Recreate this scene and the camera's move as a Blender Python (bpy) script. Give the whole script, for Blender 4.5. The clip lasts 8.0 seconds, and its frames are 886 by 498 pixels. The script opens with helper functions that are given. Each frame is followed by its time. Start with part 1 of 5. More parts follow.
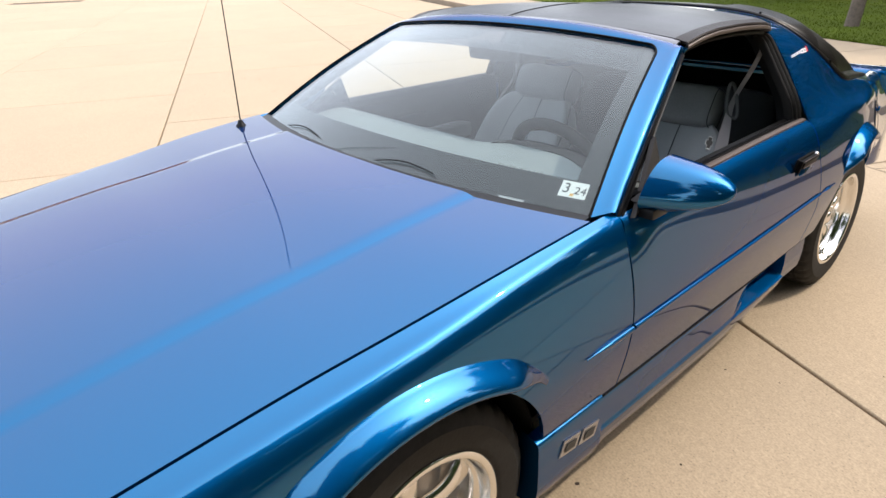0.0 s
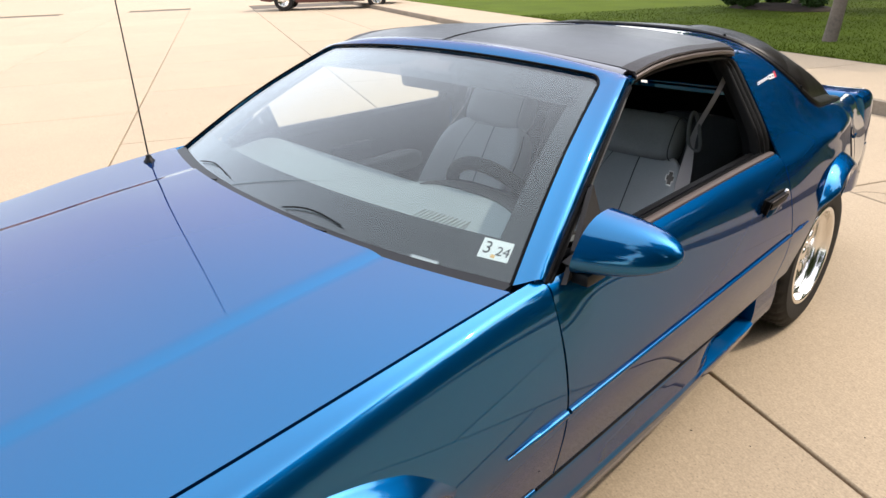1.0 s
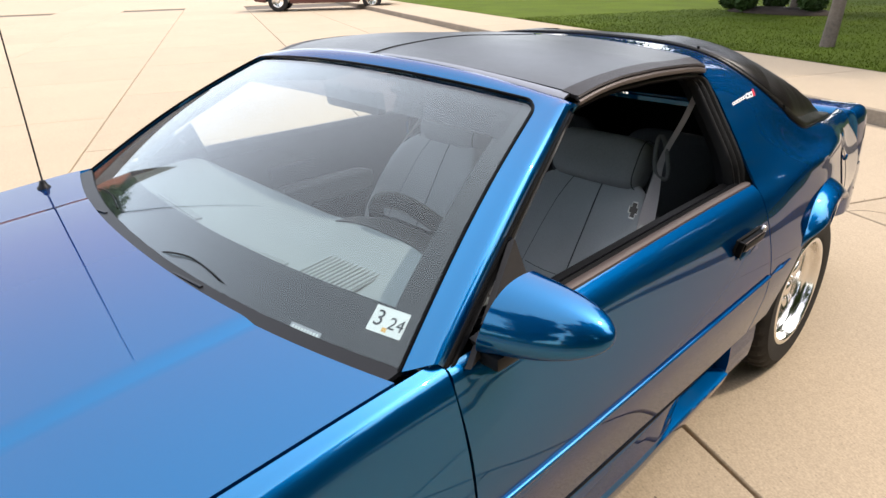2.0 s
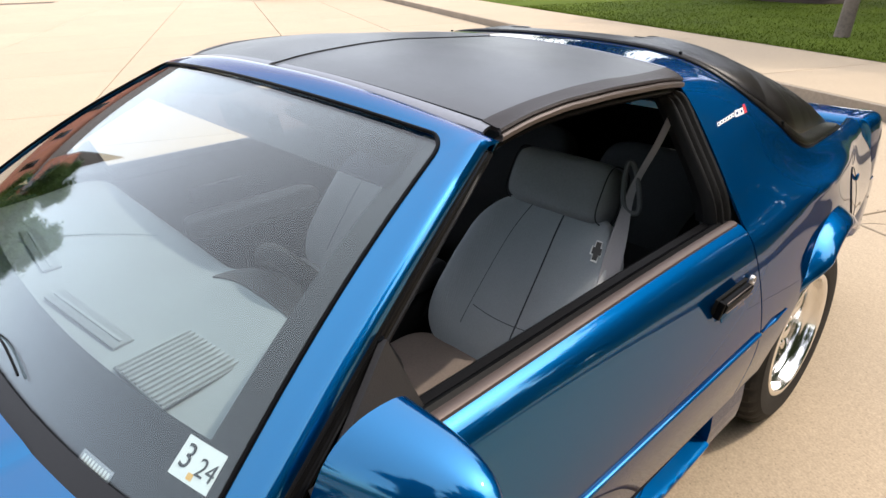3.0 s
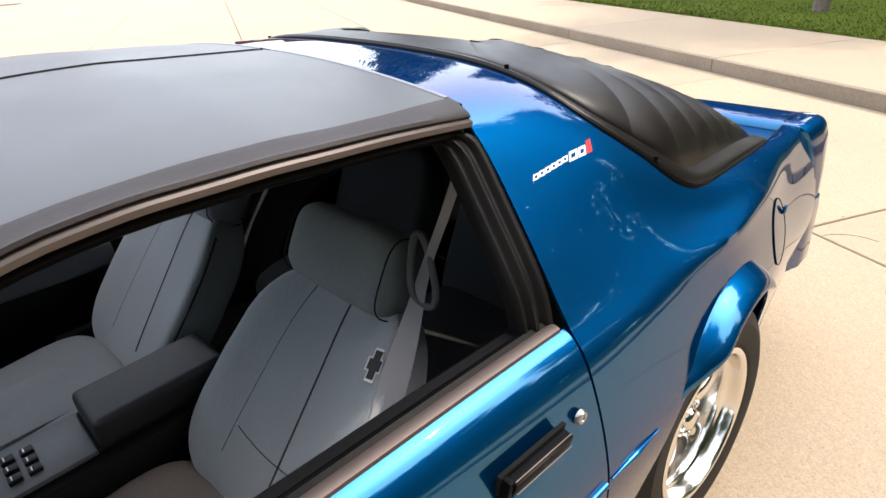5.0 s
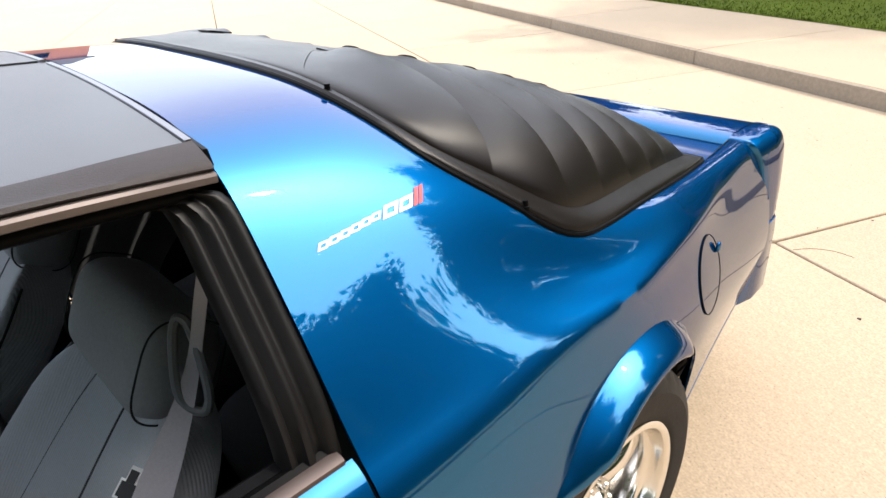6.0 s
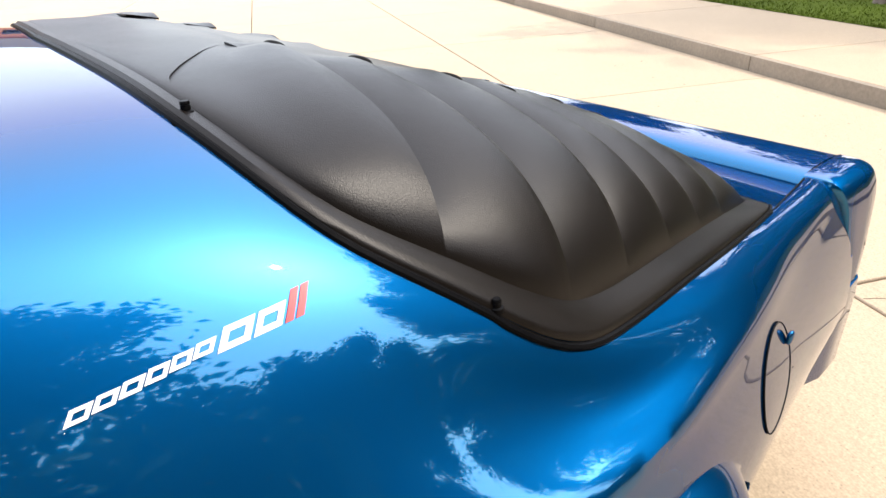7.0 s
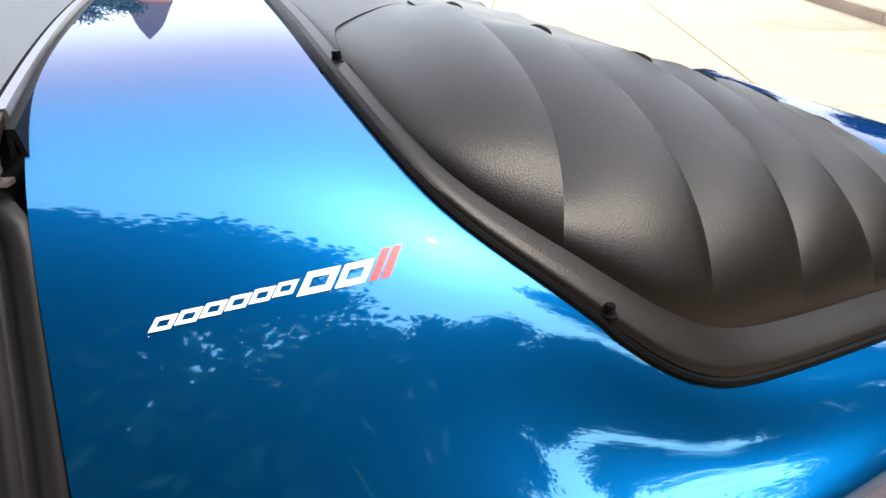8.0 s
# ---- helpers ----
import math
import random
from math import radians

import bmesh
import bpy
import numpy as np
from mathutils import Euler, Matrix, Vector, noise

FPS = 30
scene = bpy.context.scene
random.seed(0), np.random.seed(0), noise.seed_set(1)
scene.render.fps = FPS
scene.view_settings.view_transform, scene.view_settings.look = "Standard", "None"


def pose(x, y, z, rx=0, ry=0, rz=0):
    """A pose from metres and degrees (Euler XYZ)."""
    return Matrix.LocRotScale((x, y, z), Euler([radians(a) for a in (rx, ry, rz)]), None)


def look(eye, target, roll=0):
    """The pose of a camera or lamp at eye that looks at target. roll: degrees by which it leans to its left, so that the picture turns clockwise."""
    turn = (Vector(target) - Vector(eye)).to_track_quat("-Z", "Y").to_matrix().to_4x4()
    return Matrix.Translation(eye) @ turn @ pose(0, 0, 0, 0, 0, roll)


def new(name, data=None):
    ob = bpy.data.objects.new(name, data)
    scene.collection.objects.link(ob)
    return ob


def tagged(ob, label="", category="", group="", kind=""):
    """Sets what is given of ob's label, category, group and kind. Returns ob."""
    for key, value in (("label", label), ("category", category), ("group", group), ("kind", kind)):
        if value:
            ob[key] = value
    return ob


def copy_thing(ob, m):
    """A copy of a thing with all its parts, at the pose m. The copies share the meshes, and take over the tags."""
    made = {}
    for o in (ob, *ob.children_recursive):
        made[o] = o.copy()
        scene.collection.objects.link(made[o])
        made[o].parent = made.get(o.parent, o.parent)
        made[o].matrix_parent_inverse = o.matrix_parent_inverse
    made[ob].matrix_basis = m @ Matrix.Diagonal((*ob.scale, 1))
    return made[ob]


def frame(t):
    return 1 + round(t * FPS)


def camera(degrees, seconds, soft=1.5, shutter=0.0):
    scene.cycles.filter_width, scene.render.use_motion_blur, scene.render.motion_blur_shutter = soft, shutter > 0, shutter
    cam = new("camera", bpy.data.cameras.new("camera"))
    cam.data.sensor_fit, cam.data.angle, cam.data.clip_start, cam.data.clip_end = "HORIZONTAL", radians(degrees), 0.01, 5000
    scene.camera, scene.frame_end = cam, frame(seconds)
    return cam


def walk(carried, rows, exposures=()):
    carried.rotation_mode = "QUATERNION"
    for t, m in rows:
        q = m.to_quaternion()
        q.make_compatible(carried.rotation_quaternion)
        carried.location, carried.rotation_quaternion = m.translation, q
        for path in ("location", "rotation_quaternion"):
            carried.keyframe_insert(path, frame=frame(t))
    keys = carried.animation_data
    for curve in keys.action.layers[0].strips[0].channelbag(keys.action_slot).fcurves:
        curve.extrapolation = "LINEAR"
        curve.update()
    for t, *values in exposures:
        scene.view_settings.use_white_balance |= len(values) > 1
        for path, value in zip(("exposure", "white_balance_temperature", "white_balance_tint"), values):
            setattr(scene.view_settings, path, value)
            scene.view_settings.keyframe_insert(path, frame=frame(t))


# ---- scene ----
cam = camera(71.1, 8.0)
PATH = [
    (0, (1.616, -0.394, 1.494), (0.267, 0.806, 0.633), -1.8),
    (0.5, (1.564, -0.255, 1.493), (0.228, 0.972, 0.651), -1.8),
    (1, (1.54, -0.058, 1.497), (0.205, 1.181, 0.669), -1.7),
    (1.5, (1.523, 0.133, 1.497), (0.189, 1.375, 0.673), -1.5),
    (1.7, (1.509, 0.195, 1.495), (0.177, 1.44, 0.674), -1.3),
    (2.8, (1.377, 0.602, 1.506), (0.032, 1.813, 0.655), -1.7),
    (3, (1.368, 0.695, 1.502), (0.025, 1.903, 0.644), -1.5),
    (3.5, (1.408, 0.894, 1.492), (0.054, 2.084, 0.626), -2.2),
    (4, (1.413, 1.066, 1.483), (0.058, 2.25, 0.611), -2.7),
    (4.2, (1.383, 1.145, 1.479), (0.043, 2.342, 0.601), -2.7),
    (5.5, (1.316, 1.671, 1.464), (-0.01, 2.859, 0.553), -4.1),
    (6, (1.307, 1.895, 1.444), (-0.011, 3.082, 0.518), -4.0),
    (6.5, (1.207, 2.079, 1.405), (-0.113, 3.259, 0.475), -3.4),
    (7, (1.099, 2.243, 1.38), (-0.287, 3.343, 0.447), -2.8),
    (7.5, (1.069, 2.297, 1.36), (-0.45, 3.193, 0.418), -1.9),
    (8, (1.112, 2.332, 1.358), (-0.561, 2.856, 0.395), -2.1),
]
walk(cam, [(t, look(eye, target, roll)) for t, eye, target, roll in PATH],
     [(0, 0.36), (2.8, 0.40), (4.2, 0.53), (5.5, .77), (6.5, .80), (7.2, .83), (8, 0.98)])

# ---- world, sun and exposure ----
SUN_DIR = Vector((0.36, 0.49, 0.795)).normalized()
world = bpy.data.worlds.new("sky")
world.use_nodes = True
scene.world = world
_wn = world.node_tree
_sky = _wn.nodes.new("ShaderNodeTexSky")
_sky.sky_type = 'NISHITA'
_sky.sun_disc = False
_sky.sun_elevation = math.asin(SUN_DIR.z)
_sky.sun_rotation = math.atan2(SUN_DIR.x, SUN_DIR.y)
_sky.air_density, _sky.dust_density, _sky.ozone_density = 1.0, 2.2, 1.5
_bg = _wn.nodes["Background"]
_haze = _wn.nodes.new("ShaderNodeMix")          # thin even haze over the whole sky
_haze.data_type, _haze.blend_type = 'RGBA', 'ADD'
_haze.inputs[0].default_value = 1.0
_tc = _wn.nodes.new("ShaderNodeTexCoord")
_xyz = _wn.nodes.new("ShaderNodeSeparateXYZ")
_low = _wn.nodes.new("ShaderNodeMapRange")       # haze thickens towards the horizon
_low.interpolation_type = 'SMOOTHSTEP'
_low.inputs["From Min"].default_value, _low.inputs["From Max"].default_value = 0.0, 0.75
_low.inputs["To Min"].default_value, _low.inputs["To Max"].default_value = 1.15, 1.06
_thick = _wn.nodes.new("ShaderNodeVectorMath")
_thick.operation = 'SCALE'
_thick.inputs[0].default_value = (5.6, 5.4, 5.2)
_wn.links.new(_tc.outputs["Generated"], _xyz.inputs[0])
_wn.links.new(_xyz.outputs[2], _low.inputs["Value"])
_fwd = _wn.nodes.new("ShaderNodeVectorMath")      # and brightens broadly towards the sun
_fwd.operation = 'DOT_PRODUCT'
_fwd.inputs[1].default_value = SUN_DIR
_glow = _wn.nodes.new("ShaderNodeMapRange")
_glow.inputs["From Min"].default_value, _glow.inputs["From Max"].default_value = -0.6, 1.0
_glow.inputs["To Min"].default_value, _glow.inputs["To Max"].default_value = 0.55, 1.22
_amount = _wn.nodes.new("ShaderNodeMath")
_amount.operation = 'MULTIPLY'
_wn.links.new(_tc.outputs["Generated"], _fwd.inputs[0])
_wn.links.new(_fwd.outputs["Value"], _glow.inputs["Value"])
_wn.links.new(_glow.outputs[0], _amount.inputs[0])
_wn.links.new(_low.outputs[0], _amount.inputs[1])
_wn.links.new(_amount.outputs[0], _thick.inputs["Scale"])
_wn.links.new(_thick.outputs[0], _haze.inputs[7])
_wn.links.new(_sky.outputs[0], _haze.inputs[6])
_wn.links.new(_haze.outputs[2], _bg.inputs[0])
_bg.inputs[1].default_value = 0.205
_sun = bpy.data.lights.new("sun", 'SUN')
_sun.energy, _sun.angle, _sun.color = 2.1, radians(0.8), (1.0, 0.91, 0.78)
sun = new("sun", _sun)
sun.matrix_world = look(SUN_DIR * 50, (0, 0, 0))


# ---- materials ----
def mat(name, base, rough=0.5, metal=0.0, vary=0.12, fine=60.0, coarse=3.0, bump=0.0, bump_scale=None,
        coat=0.0, spec=0.5, tint=None, rough_vary=0.08, per_piece=0.0):
    m = bpy.data.materials.new(name)
    m.use_nodes = True
    nt = m.node_tree
    nd, ln = nt.nodes, nt.links
    p = nd["Principled BSDF"]
    p.inputs["Metallic"].default_value = metal
    p.inputs["Coat Weight"].default_value = coat
    p.inputs["Coat Roughness"].default_value = 0.03
    p.inputs["Specular IOR Level"].default_value = spec
    tc = nd.new("ShaderNodeTexCoord")
    a = nd.new("ShaderNodeTexNoise")
    a.inputs["Scale"].default_value, a.inputs["Detail"].default_value = fine, 6
    b = nd.new("ShaderNodeTexNoise")
    b.inputs["Scale"].default_value, b.inputs["Detail"].default_value = coarse, 4
    ln.new(tc.outputs["Object"], a.inputs["Vector"])
    ln.new(tc.outputs["Object"], b.inputs["Vector"])
    add = nd.new("ShaderNodeMath")
    add.operation = 'ADD'
    ln.new(a.outputs["Fac"], add.inputs[0])
    ln.new(b.outputs["Fac"], add.inputs[1])
    half = nd.new("ShaderNodeMath")
    half.operation = 'MULTIPLY'
    half.inputs[1].default_value = 0.5
    ln.new(add.outputs[0], half.inputs[0])
    ramp = nd.new("ShaderNodeMapRange")
    ramp.inputs["From Min"].default_value, ramp.inputs["From Max"].default_value = 0.3, 0.7
    ln.new(half.outputs[0], ramp.inputs["Value"])
    mix = nd.new("ShaderNodeMix")
    mix.data_type = 'RGBA'
    lo = [c * (1 - vary) for c in base]
    hi = [min(1, c * (1 + vary)) for c in base]
    if tint:
        lo = list(tint)
    mix.inputs[6].default_value, mix.inputs[7].default_value = (*lo, 1), (*hi, 1)
    ln.new(ramp.outputs[0], mix.inputs[0])
    colour = mix.outputs[2]
    if per_piece:
        oi = nd.new("ShaderNodeObjectInfo")
        hs = nd.new("ShaderNodeHueSaturation")
        mr = nd.new("ShaderNodeMapRange")
        mr.inputs["To Min"].default_value, mr.inputs["To Max"].default_value = 1 - per_piece, 1 + per_piece
        ln.new(oi.outputs["Random"], mr.inputs["Value"])
        ln.new(mr.outputs[0], hs.inputs["Value"])
        ln.new(colour, hs.inputs["Color"])
        colour = hs.outputs[0]
    ln.new(colour, p.inputs["Base Color"])
    rr = nd.new("ShaderNodeMapRange")
    rr.inputs["To Min"].default_value = max(0.0, rough - rough_vary)
    rr.inputs["To Max"].default_value = min(1.0, rough + rough_vary)
    ln.new(b.outputs["Fac"], rr.inputs["Value"])
    ln.new(rr.outputs[0], p.inputs["Roughness"])
    if bump:
        c = nd.new("ShaderNodeTexNoise")
        c.inputs["Scale"].default_value, c.inputs["Detail"].default_value = bump_scale or fine, 3
        ln.new(tc.outputs["Object"], c.inputs["Vector"])
        bn = nd.new("ShaderNodeBump")
        bn.inputs["Strength"].default_value, bn.inputs["Distance"].default_value = bump, 0.004
        ln.new(c.outputs["Fac"], bn.inputs["Height"])
        ln.new(bn.outputs[0], p.inputs["Normal"])
    return m


def glass(name, tint, ior=1.4):
    m = bpy.data.materials.new(name)
    m.use_nodes = True
    nt = m.node_tree
    nd, ln = nt.nodes, nt.links
    nd.remove(nd["Principled BSDF"])
    tr = nd.new("ShaderNodeBsdfTransparent")
    tr.inputs[0].default_value = (*tint, 1)
    gl = nd.new("ShaderNodeBsdfGlossy")
    gl.inputs["Roughness"].default_value = 0.01
    fr = nd.new("ShaderNodeLayerWeight")
    fr.inputs[0].default_value = 0.5
    pw = nd.new("ShaderNodeMath")
    pw.operation = 'POWER'
    pw.inputs[1].default_value = 3.5
    ln.new(fr.outputs["Facing"], pw.inputs[0])
    sc = nd.new("ShaderNodeMapRange")
    sc.inputs["To Min"].default_value, sc.inputs["To Max"].default_value = (ior - 1) * 0.11, 0.95
    ln.new(pw.outputs[0], sc.inputs["Value"])
    mx = nd.new("ShaderNodeMixShader")
    ln.new(sc.outputs[0], mx.inputs[0])
    ln.new(tr.outputs[0], mx.inputs[1])
    ln.new(gl.outputs[0], mx.inputs[2])
    ln.new(mx.outputs[0], nd["Material Output"].inputs[0])
    return m


def fabric(name, base, stripe):
    """Woven seat cloth with a fine diagonal rib."""
    m = mat(name, base, 0.9, vary=0.10, fine=220, coarse=5, spec=0.2)
    nd, ln = m.node_tree.nodes, m.node_tree.links
    p = nd["Principled BSDF"]
    p.inputs["Sheen Weight"].default_value = 0.25
    tc = nd.new("ShaderNodeTexCoord")
    mp = nd.new("ShaderNodeMapping")
    mp.inputs["Rotation"].default_value = (0.5, 0.35, 0.6)
    wv = nd.new("ShaderNodeTexWave")
    wv.inputs["Scale"].default_value, wv.inputs["Distortion"].default_value = stripe, 0.4
    ln.new(tc.outputs["Object"], mp.inputs[0])
    ln.new(mp.outputs[0], wv.inputs["Vector"])
    bn = nd.new("ShaderNodeBump")
    bn.inputs["Strength"].default_value, bn.inputs["Distance"].default_value = 0.5, 0.002
    ln.new(wv.outputs["Fac"], bn.inputs["Height"])
    ln.new(bn.outputs[0], p.inputs["Normal"])
    return m


PAINT = mat("teal_blue_metallic_paint", (0.0006, 0.150, 0.265), 0.045, 1.0, vary=0.06, fine=900, coarse=1.2, coat=1.0, rough_vary=0.008)


def flake_lobes(m, deep, wide, share):
    """Aligned flakes under a clear coat, and tilted ones that scatter widely and show a deeper blue."""
    nd, ln = m.node_tree.nodes, m.node_tree.links
    p = nd["Principled BSDF"]
    q = nd.new("ShaderNodeBsdfPrincipled")
    q.inputs["Base Color"].default_value = (*deep, 1)
    q.inputs["Metallic"].default_value, q.inputs["Roughness"].default_value = 1.0, wide
    for lobe in (p, q):
        lobe.inputs["Specular Tint"].default_value = (0.0, 0.09, 0.14, 1)
        lobe.inputs["Coat Weight"].default_value, lobe.inputs["Coat Roughness"].default_value = 1.0, 0.015
        lobe.inputs["Coat IOR"].default_value = 1.46
    mx = nd.new("ShaderNodeMixShader")
    mx.inputs[0].default_value = share
    ln.new(p.outputs[0], mx.inputs[1])
    ln.new(q.outputs[0], mx.inputs[2])
    ln.new(mx.outputs[0], nd["Material Output"].inputs[0])


flake_lobes(PAINT, (0.0006, 0.094, 0.300), 0.48, 0.54)


def concrete(name, tone):
    """Broom-finished concrete: fine drag lines, pits and faint stains."""
    m = mat(name, tone, 0.85, vary=0.09, fine=60, coarse=0.9, bump=0.0, per_piece=0.03)
    nd, ln = m.node_tree.nodes, m.node_tree.links
    p = nd["Principled BSDF"]
    old = p.inputs["Base Color"].links[0].from_socket
    tc = nd.new("ShaderNodeTexCoord")
    mp = nd.new("ShaderNodeMapping")
    mp.inputs["Scale"].default_value = (6, 90, 90)
    drag = nd.new("ShaderNodeTexNoise")
    drag.inputs["Scale"].default_value, drag.inputs["Detail"].default_value = 2.2, 4
    ln.new(tc.outputs["Object"], mp.inputs[0])
    ln.new(mp.outputs[0], drag.inputs["Vector"])
    pit = nd.new("ShaderNodeTexVoronoi")
    pit.inputs["Scale"].default_value = 55
    ln.new(tc.outputs["Object"], pit.inputs["Vector"])
    pm = nd.new("ShaderNodeMapRange")
    pm.inputs["From Min"].default_value, pm.inputs["From Max"].default_value = 0.05, 0.22
    pm.inputs["To Min"].default_value, pm.inputs["To Max"].default_value = 0.68, 1.0
    ln.new(pit.outputs["Distance"], pm.inputs["Value"])
    dm = nd.new("ShaderNodeMapRange")
    dm.inputs["From Min"].default_value, dm.inputs["From Max"].default_value = 0.3, 0.7
    dm.inputs["To Min"].default_value, dm.inputs["To Max"].default_value = 0.92, 1.05
    ln.new(drag.outputs["Fac"], dm.inputs["Value"])
    grit = nd.new("ShaderNodeTexNoise")
    grit.inputs["Scale"].default_value, grit.inputs["Detail"].default_value = 130, 5
    ln.new(tc.outputs["Object"], grit.inputs["Vector"])
    gm = nd.new("ShaderNodeMapRange")
    gm.inputs["From Min"].default_value, gm.inputs["From Max"].default_value = 0.35, 0.65
    gm.inputs["To Min"].default_value, gm.inputs["To Max"].default_value = 0.85, 1.12
    ln.new(grit.outputs["Fac"], gm.inputs["Value"])
    spk = nd.new("ShaderNodeMath")
    spk.operation = 'MULTIPLY'
    ln.new(pm.outputs[0], spk.inputs[0])
    ln.new(gm.outputs[0], spk.inputs[1])
    mul = nd.new("ShaderNodeMath")
    mul.operation = 'MULTIPLY'
    ln.new(spk.outputs[0], mul.inputs[0])
    ln.new(dm.outputs[0], mul.inputs[1])
    hs = nd.new("ShaderNodeHueSaturation")
    ln.new(old, hs.inputs["Color"])
    ln.new(mul.outputs[0], hs.inputs["Value"])
    ln.new(hs.outputs[0], p.inputs["Base Color"])
    bn = nd.new("ShaderNodeBump")
    bn.inputs["Strength"].default_value, bn.inputs["Distance"].default_value = 0.25, 0.002
    ln.new(mul.outputs[0], bn.inputs["Height"])
    ln.new(bn.outputs[0], p.inputs["Normal"])
    return m


CONCRETE = concrete("broomed_concrete", (0.378, 0.292, 0.198))
KERB = mat("kerb_concrete", (0.250, 0.200, 0.148), 0.88, vary=0.22, fine=30, coarse=2, bump=0.4, bump_scale=60, per_piece=0.03)
GROUT = mat("joint_earth", (0.09, 0.07, 0.05), 0.95, vary=0.3, fine=30)
VINYL = mat("black_vinyl", (0.024, 0.025, 0.028), 0.37, vary=0.12, fine=150, coarse=4, bump=0.16, bump_scale=700, spec=0.85)
LOUVRE = mat("black_textured_plastic", (0.0054, 0.0039, 0.0033), 0.34, vary=0.25, fine=90, coarse=5, bump=0.13, bump_scale=740, spec=0.23, rough_vary=0.08)
RUBBER = mat("black_rubber", (0.004, 0.004, 0.0045), 0.36, vary=0.2, fine=80, coarse=6, bump=0.1, spec=0.035)
SEAL = mat("grey_black_weatherstrip", (0.0075, 0.0072, 0.0072), 0.42, vary=0.2, fine=80, coarse=6, spec=0.14)
TYRE = mat("tyre_rubber", (0.020, 0.0185, 0.017), 0.7, vary=0.25, fine=70, coarse=6, bump=0.2, bump_scale=200, spec=0.2)
CHROME = mat("polished_alloy", (0.82, 0.80, 0.77), 0.17, 1.0, vary=0.05, fine=30, rough_vary=0.05)
SATIN = mat("satin_aluminium_trim", (0.40, 0.39, 0.395), 0.32, 0.9, vary=0.06, fine=120)
TRIMGREY = mat("satin_grey_trim", (0.235, 0.235, 0.25), 0.38, 0.85, vary=0.08, fine=120)
DRIP = mat("dull_silver_trim", (0.125, 0.104, 0.098), 0.5, 0.6, vary=0.06, fine=120)
BRONZE = mat("bronzed_trim", (0.098, 0.074, 0.066), 0.5, 0.6, vary=0.06, fine=120)
# near-black for gaps, wells, underside and linings; their shade is put into the colour
DARK = mat("dark_shaded_recess", (0.010, 0.010, 0.010), 0.9, vary=0.3, fine=20, spec=0.1)
PLASTIC = mat("grey_interior_plastic", (0.12, 0.125, 0.13), 0.6, vary=0.1, fine=200, coarse=6, bump=0.2, bump_scale=500)
DASHPAD = mat("blue_grey_dash_pad", (0.26, 0.285, 0.294), 0.65, vary=0.1, fine=200, coarse=6)
GUSSET = mat("dark_grey_corner_plastic", (0.027, 0.025, 0.025), 0.6, vary=0.12, fine=200, coarse=8, bump=0.2, bump_scale=500, spec=0.25)
WHEELBLACK = mat("black_wheel_leather", (0.0045, 0.0045, 0.0048), 0.55, vary=0.2, fine=200, spec=0.12, bump=0.2, bump_scale=600)
BLACKP = mat("black_plastic", (0.009, 0.009, 0.010), 0.38, vary=0.15, fine=100, spec=0.2)
CLOTH = fabric("grey_woven_cloth", (0.425, 0.436, 0.448), 72)
CLOTH2 = mat("grey_plain_velour", (0.28, 0.285, 0.29), 0.95, vary=0.12, fine=160, coarse=6, bump=0.2, bump_scale=400, spec=0.2)
TAUPE = mat("taupe_cushion_velour", (0.215, 0.172, 0.148), 0.95, vary=0.14, fine=160, coarse=6, bump=0.2, bump_scale=400, spec=0.2)
# the plain velour again, darkened: shade behind the front seats is in the colour
SHADED_CLOTH = mat("shaded_grey_velour", (0.085, 0.088, 0.093), 0.95, vary=0.12, fine=160, coarse=6, spec=0.2)
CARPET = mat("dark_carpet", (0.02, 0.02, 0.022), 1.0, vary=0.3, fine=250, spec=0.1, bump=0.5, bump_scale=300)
SEAM = mat("dark_grey_thread", (0.045, 0.047, 0.05), 0.9, vary=0.1, fine=200)
BELT = mat("grey_seat_belt_webbing", (0.34, 0.33, 0.345), 0.8, vary=0.1, fine=300)
WHITE = mat("white_decal", (0.80, 0.80, 0.78), 0.4, vary=0.03)
RED = mat("red_decal", (0.62, 0.03, 0.04), 0.4, vary=0.05)
INK = mat("black_print", (0.02, 0.02, 0.02), 0.5, vary=0.1)
GLASS = glass("windscreen_glass", (0.86, 0.91, 0.91), 1.36)
TINTED = glass("dark_tinted_glass", (0.02, 0.022, 0.024), 1.5)
MIRROR = mat("mirror_glass", (0.85, 0.86, 0.86), 0.02, 1.0, vary=0.01, rough_vary=0.0)
SHADE = glass("blue_grey_shade_band", (0.42, 0.40, 0.45), 1.0)
FRIT = mat("black_frit_band", (0.008, 0.008, 0.010), 0.35, vary=0.04, fine=20, rough_vary=0.0)
GRASS = mat("lawn_grass", (0.070, 0.096, 0.012), 0.9, vary=0.34, fine=14, coarse=0.7, spec=0.05)
LEAF = mat("tree_leaves", (0.045, 0.085, 0.018), 0.6, vary=0.4, fine=3, coarse=0.6, spec=0.3)
BARK = mat("tree_bark", (0.16, 0.125, 0.10), 0.9, vary=0.35, fine=25, coarse=4, bump=0.8, bump_scale=40)
MULCH = mat("dark_mulch", (0.045, 0.03, 0.022), 0.95, vary=0.4, fine=40, bump=0.8, bump_scale=60)
BRICK = mat("red_brick", (0.28, 0.12, 0.08), 0.85, vary=0.25, fine=12, coarse=1.5)
ROOFING = mat("dark_shingle", (0.09, 0.08, 0.075), 0.9, vary=0.25, fine=10)
WINE = mat("dark_red_car_paint", (0.075, 0.010, 0.008), 0.3, 0.3, vary=0.1, fine=300, coat=1.0)


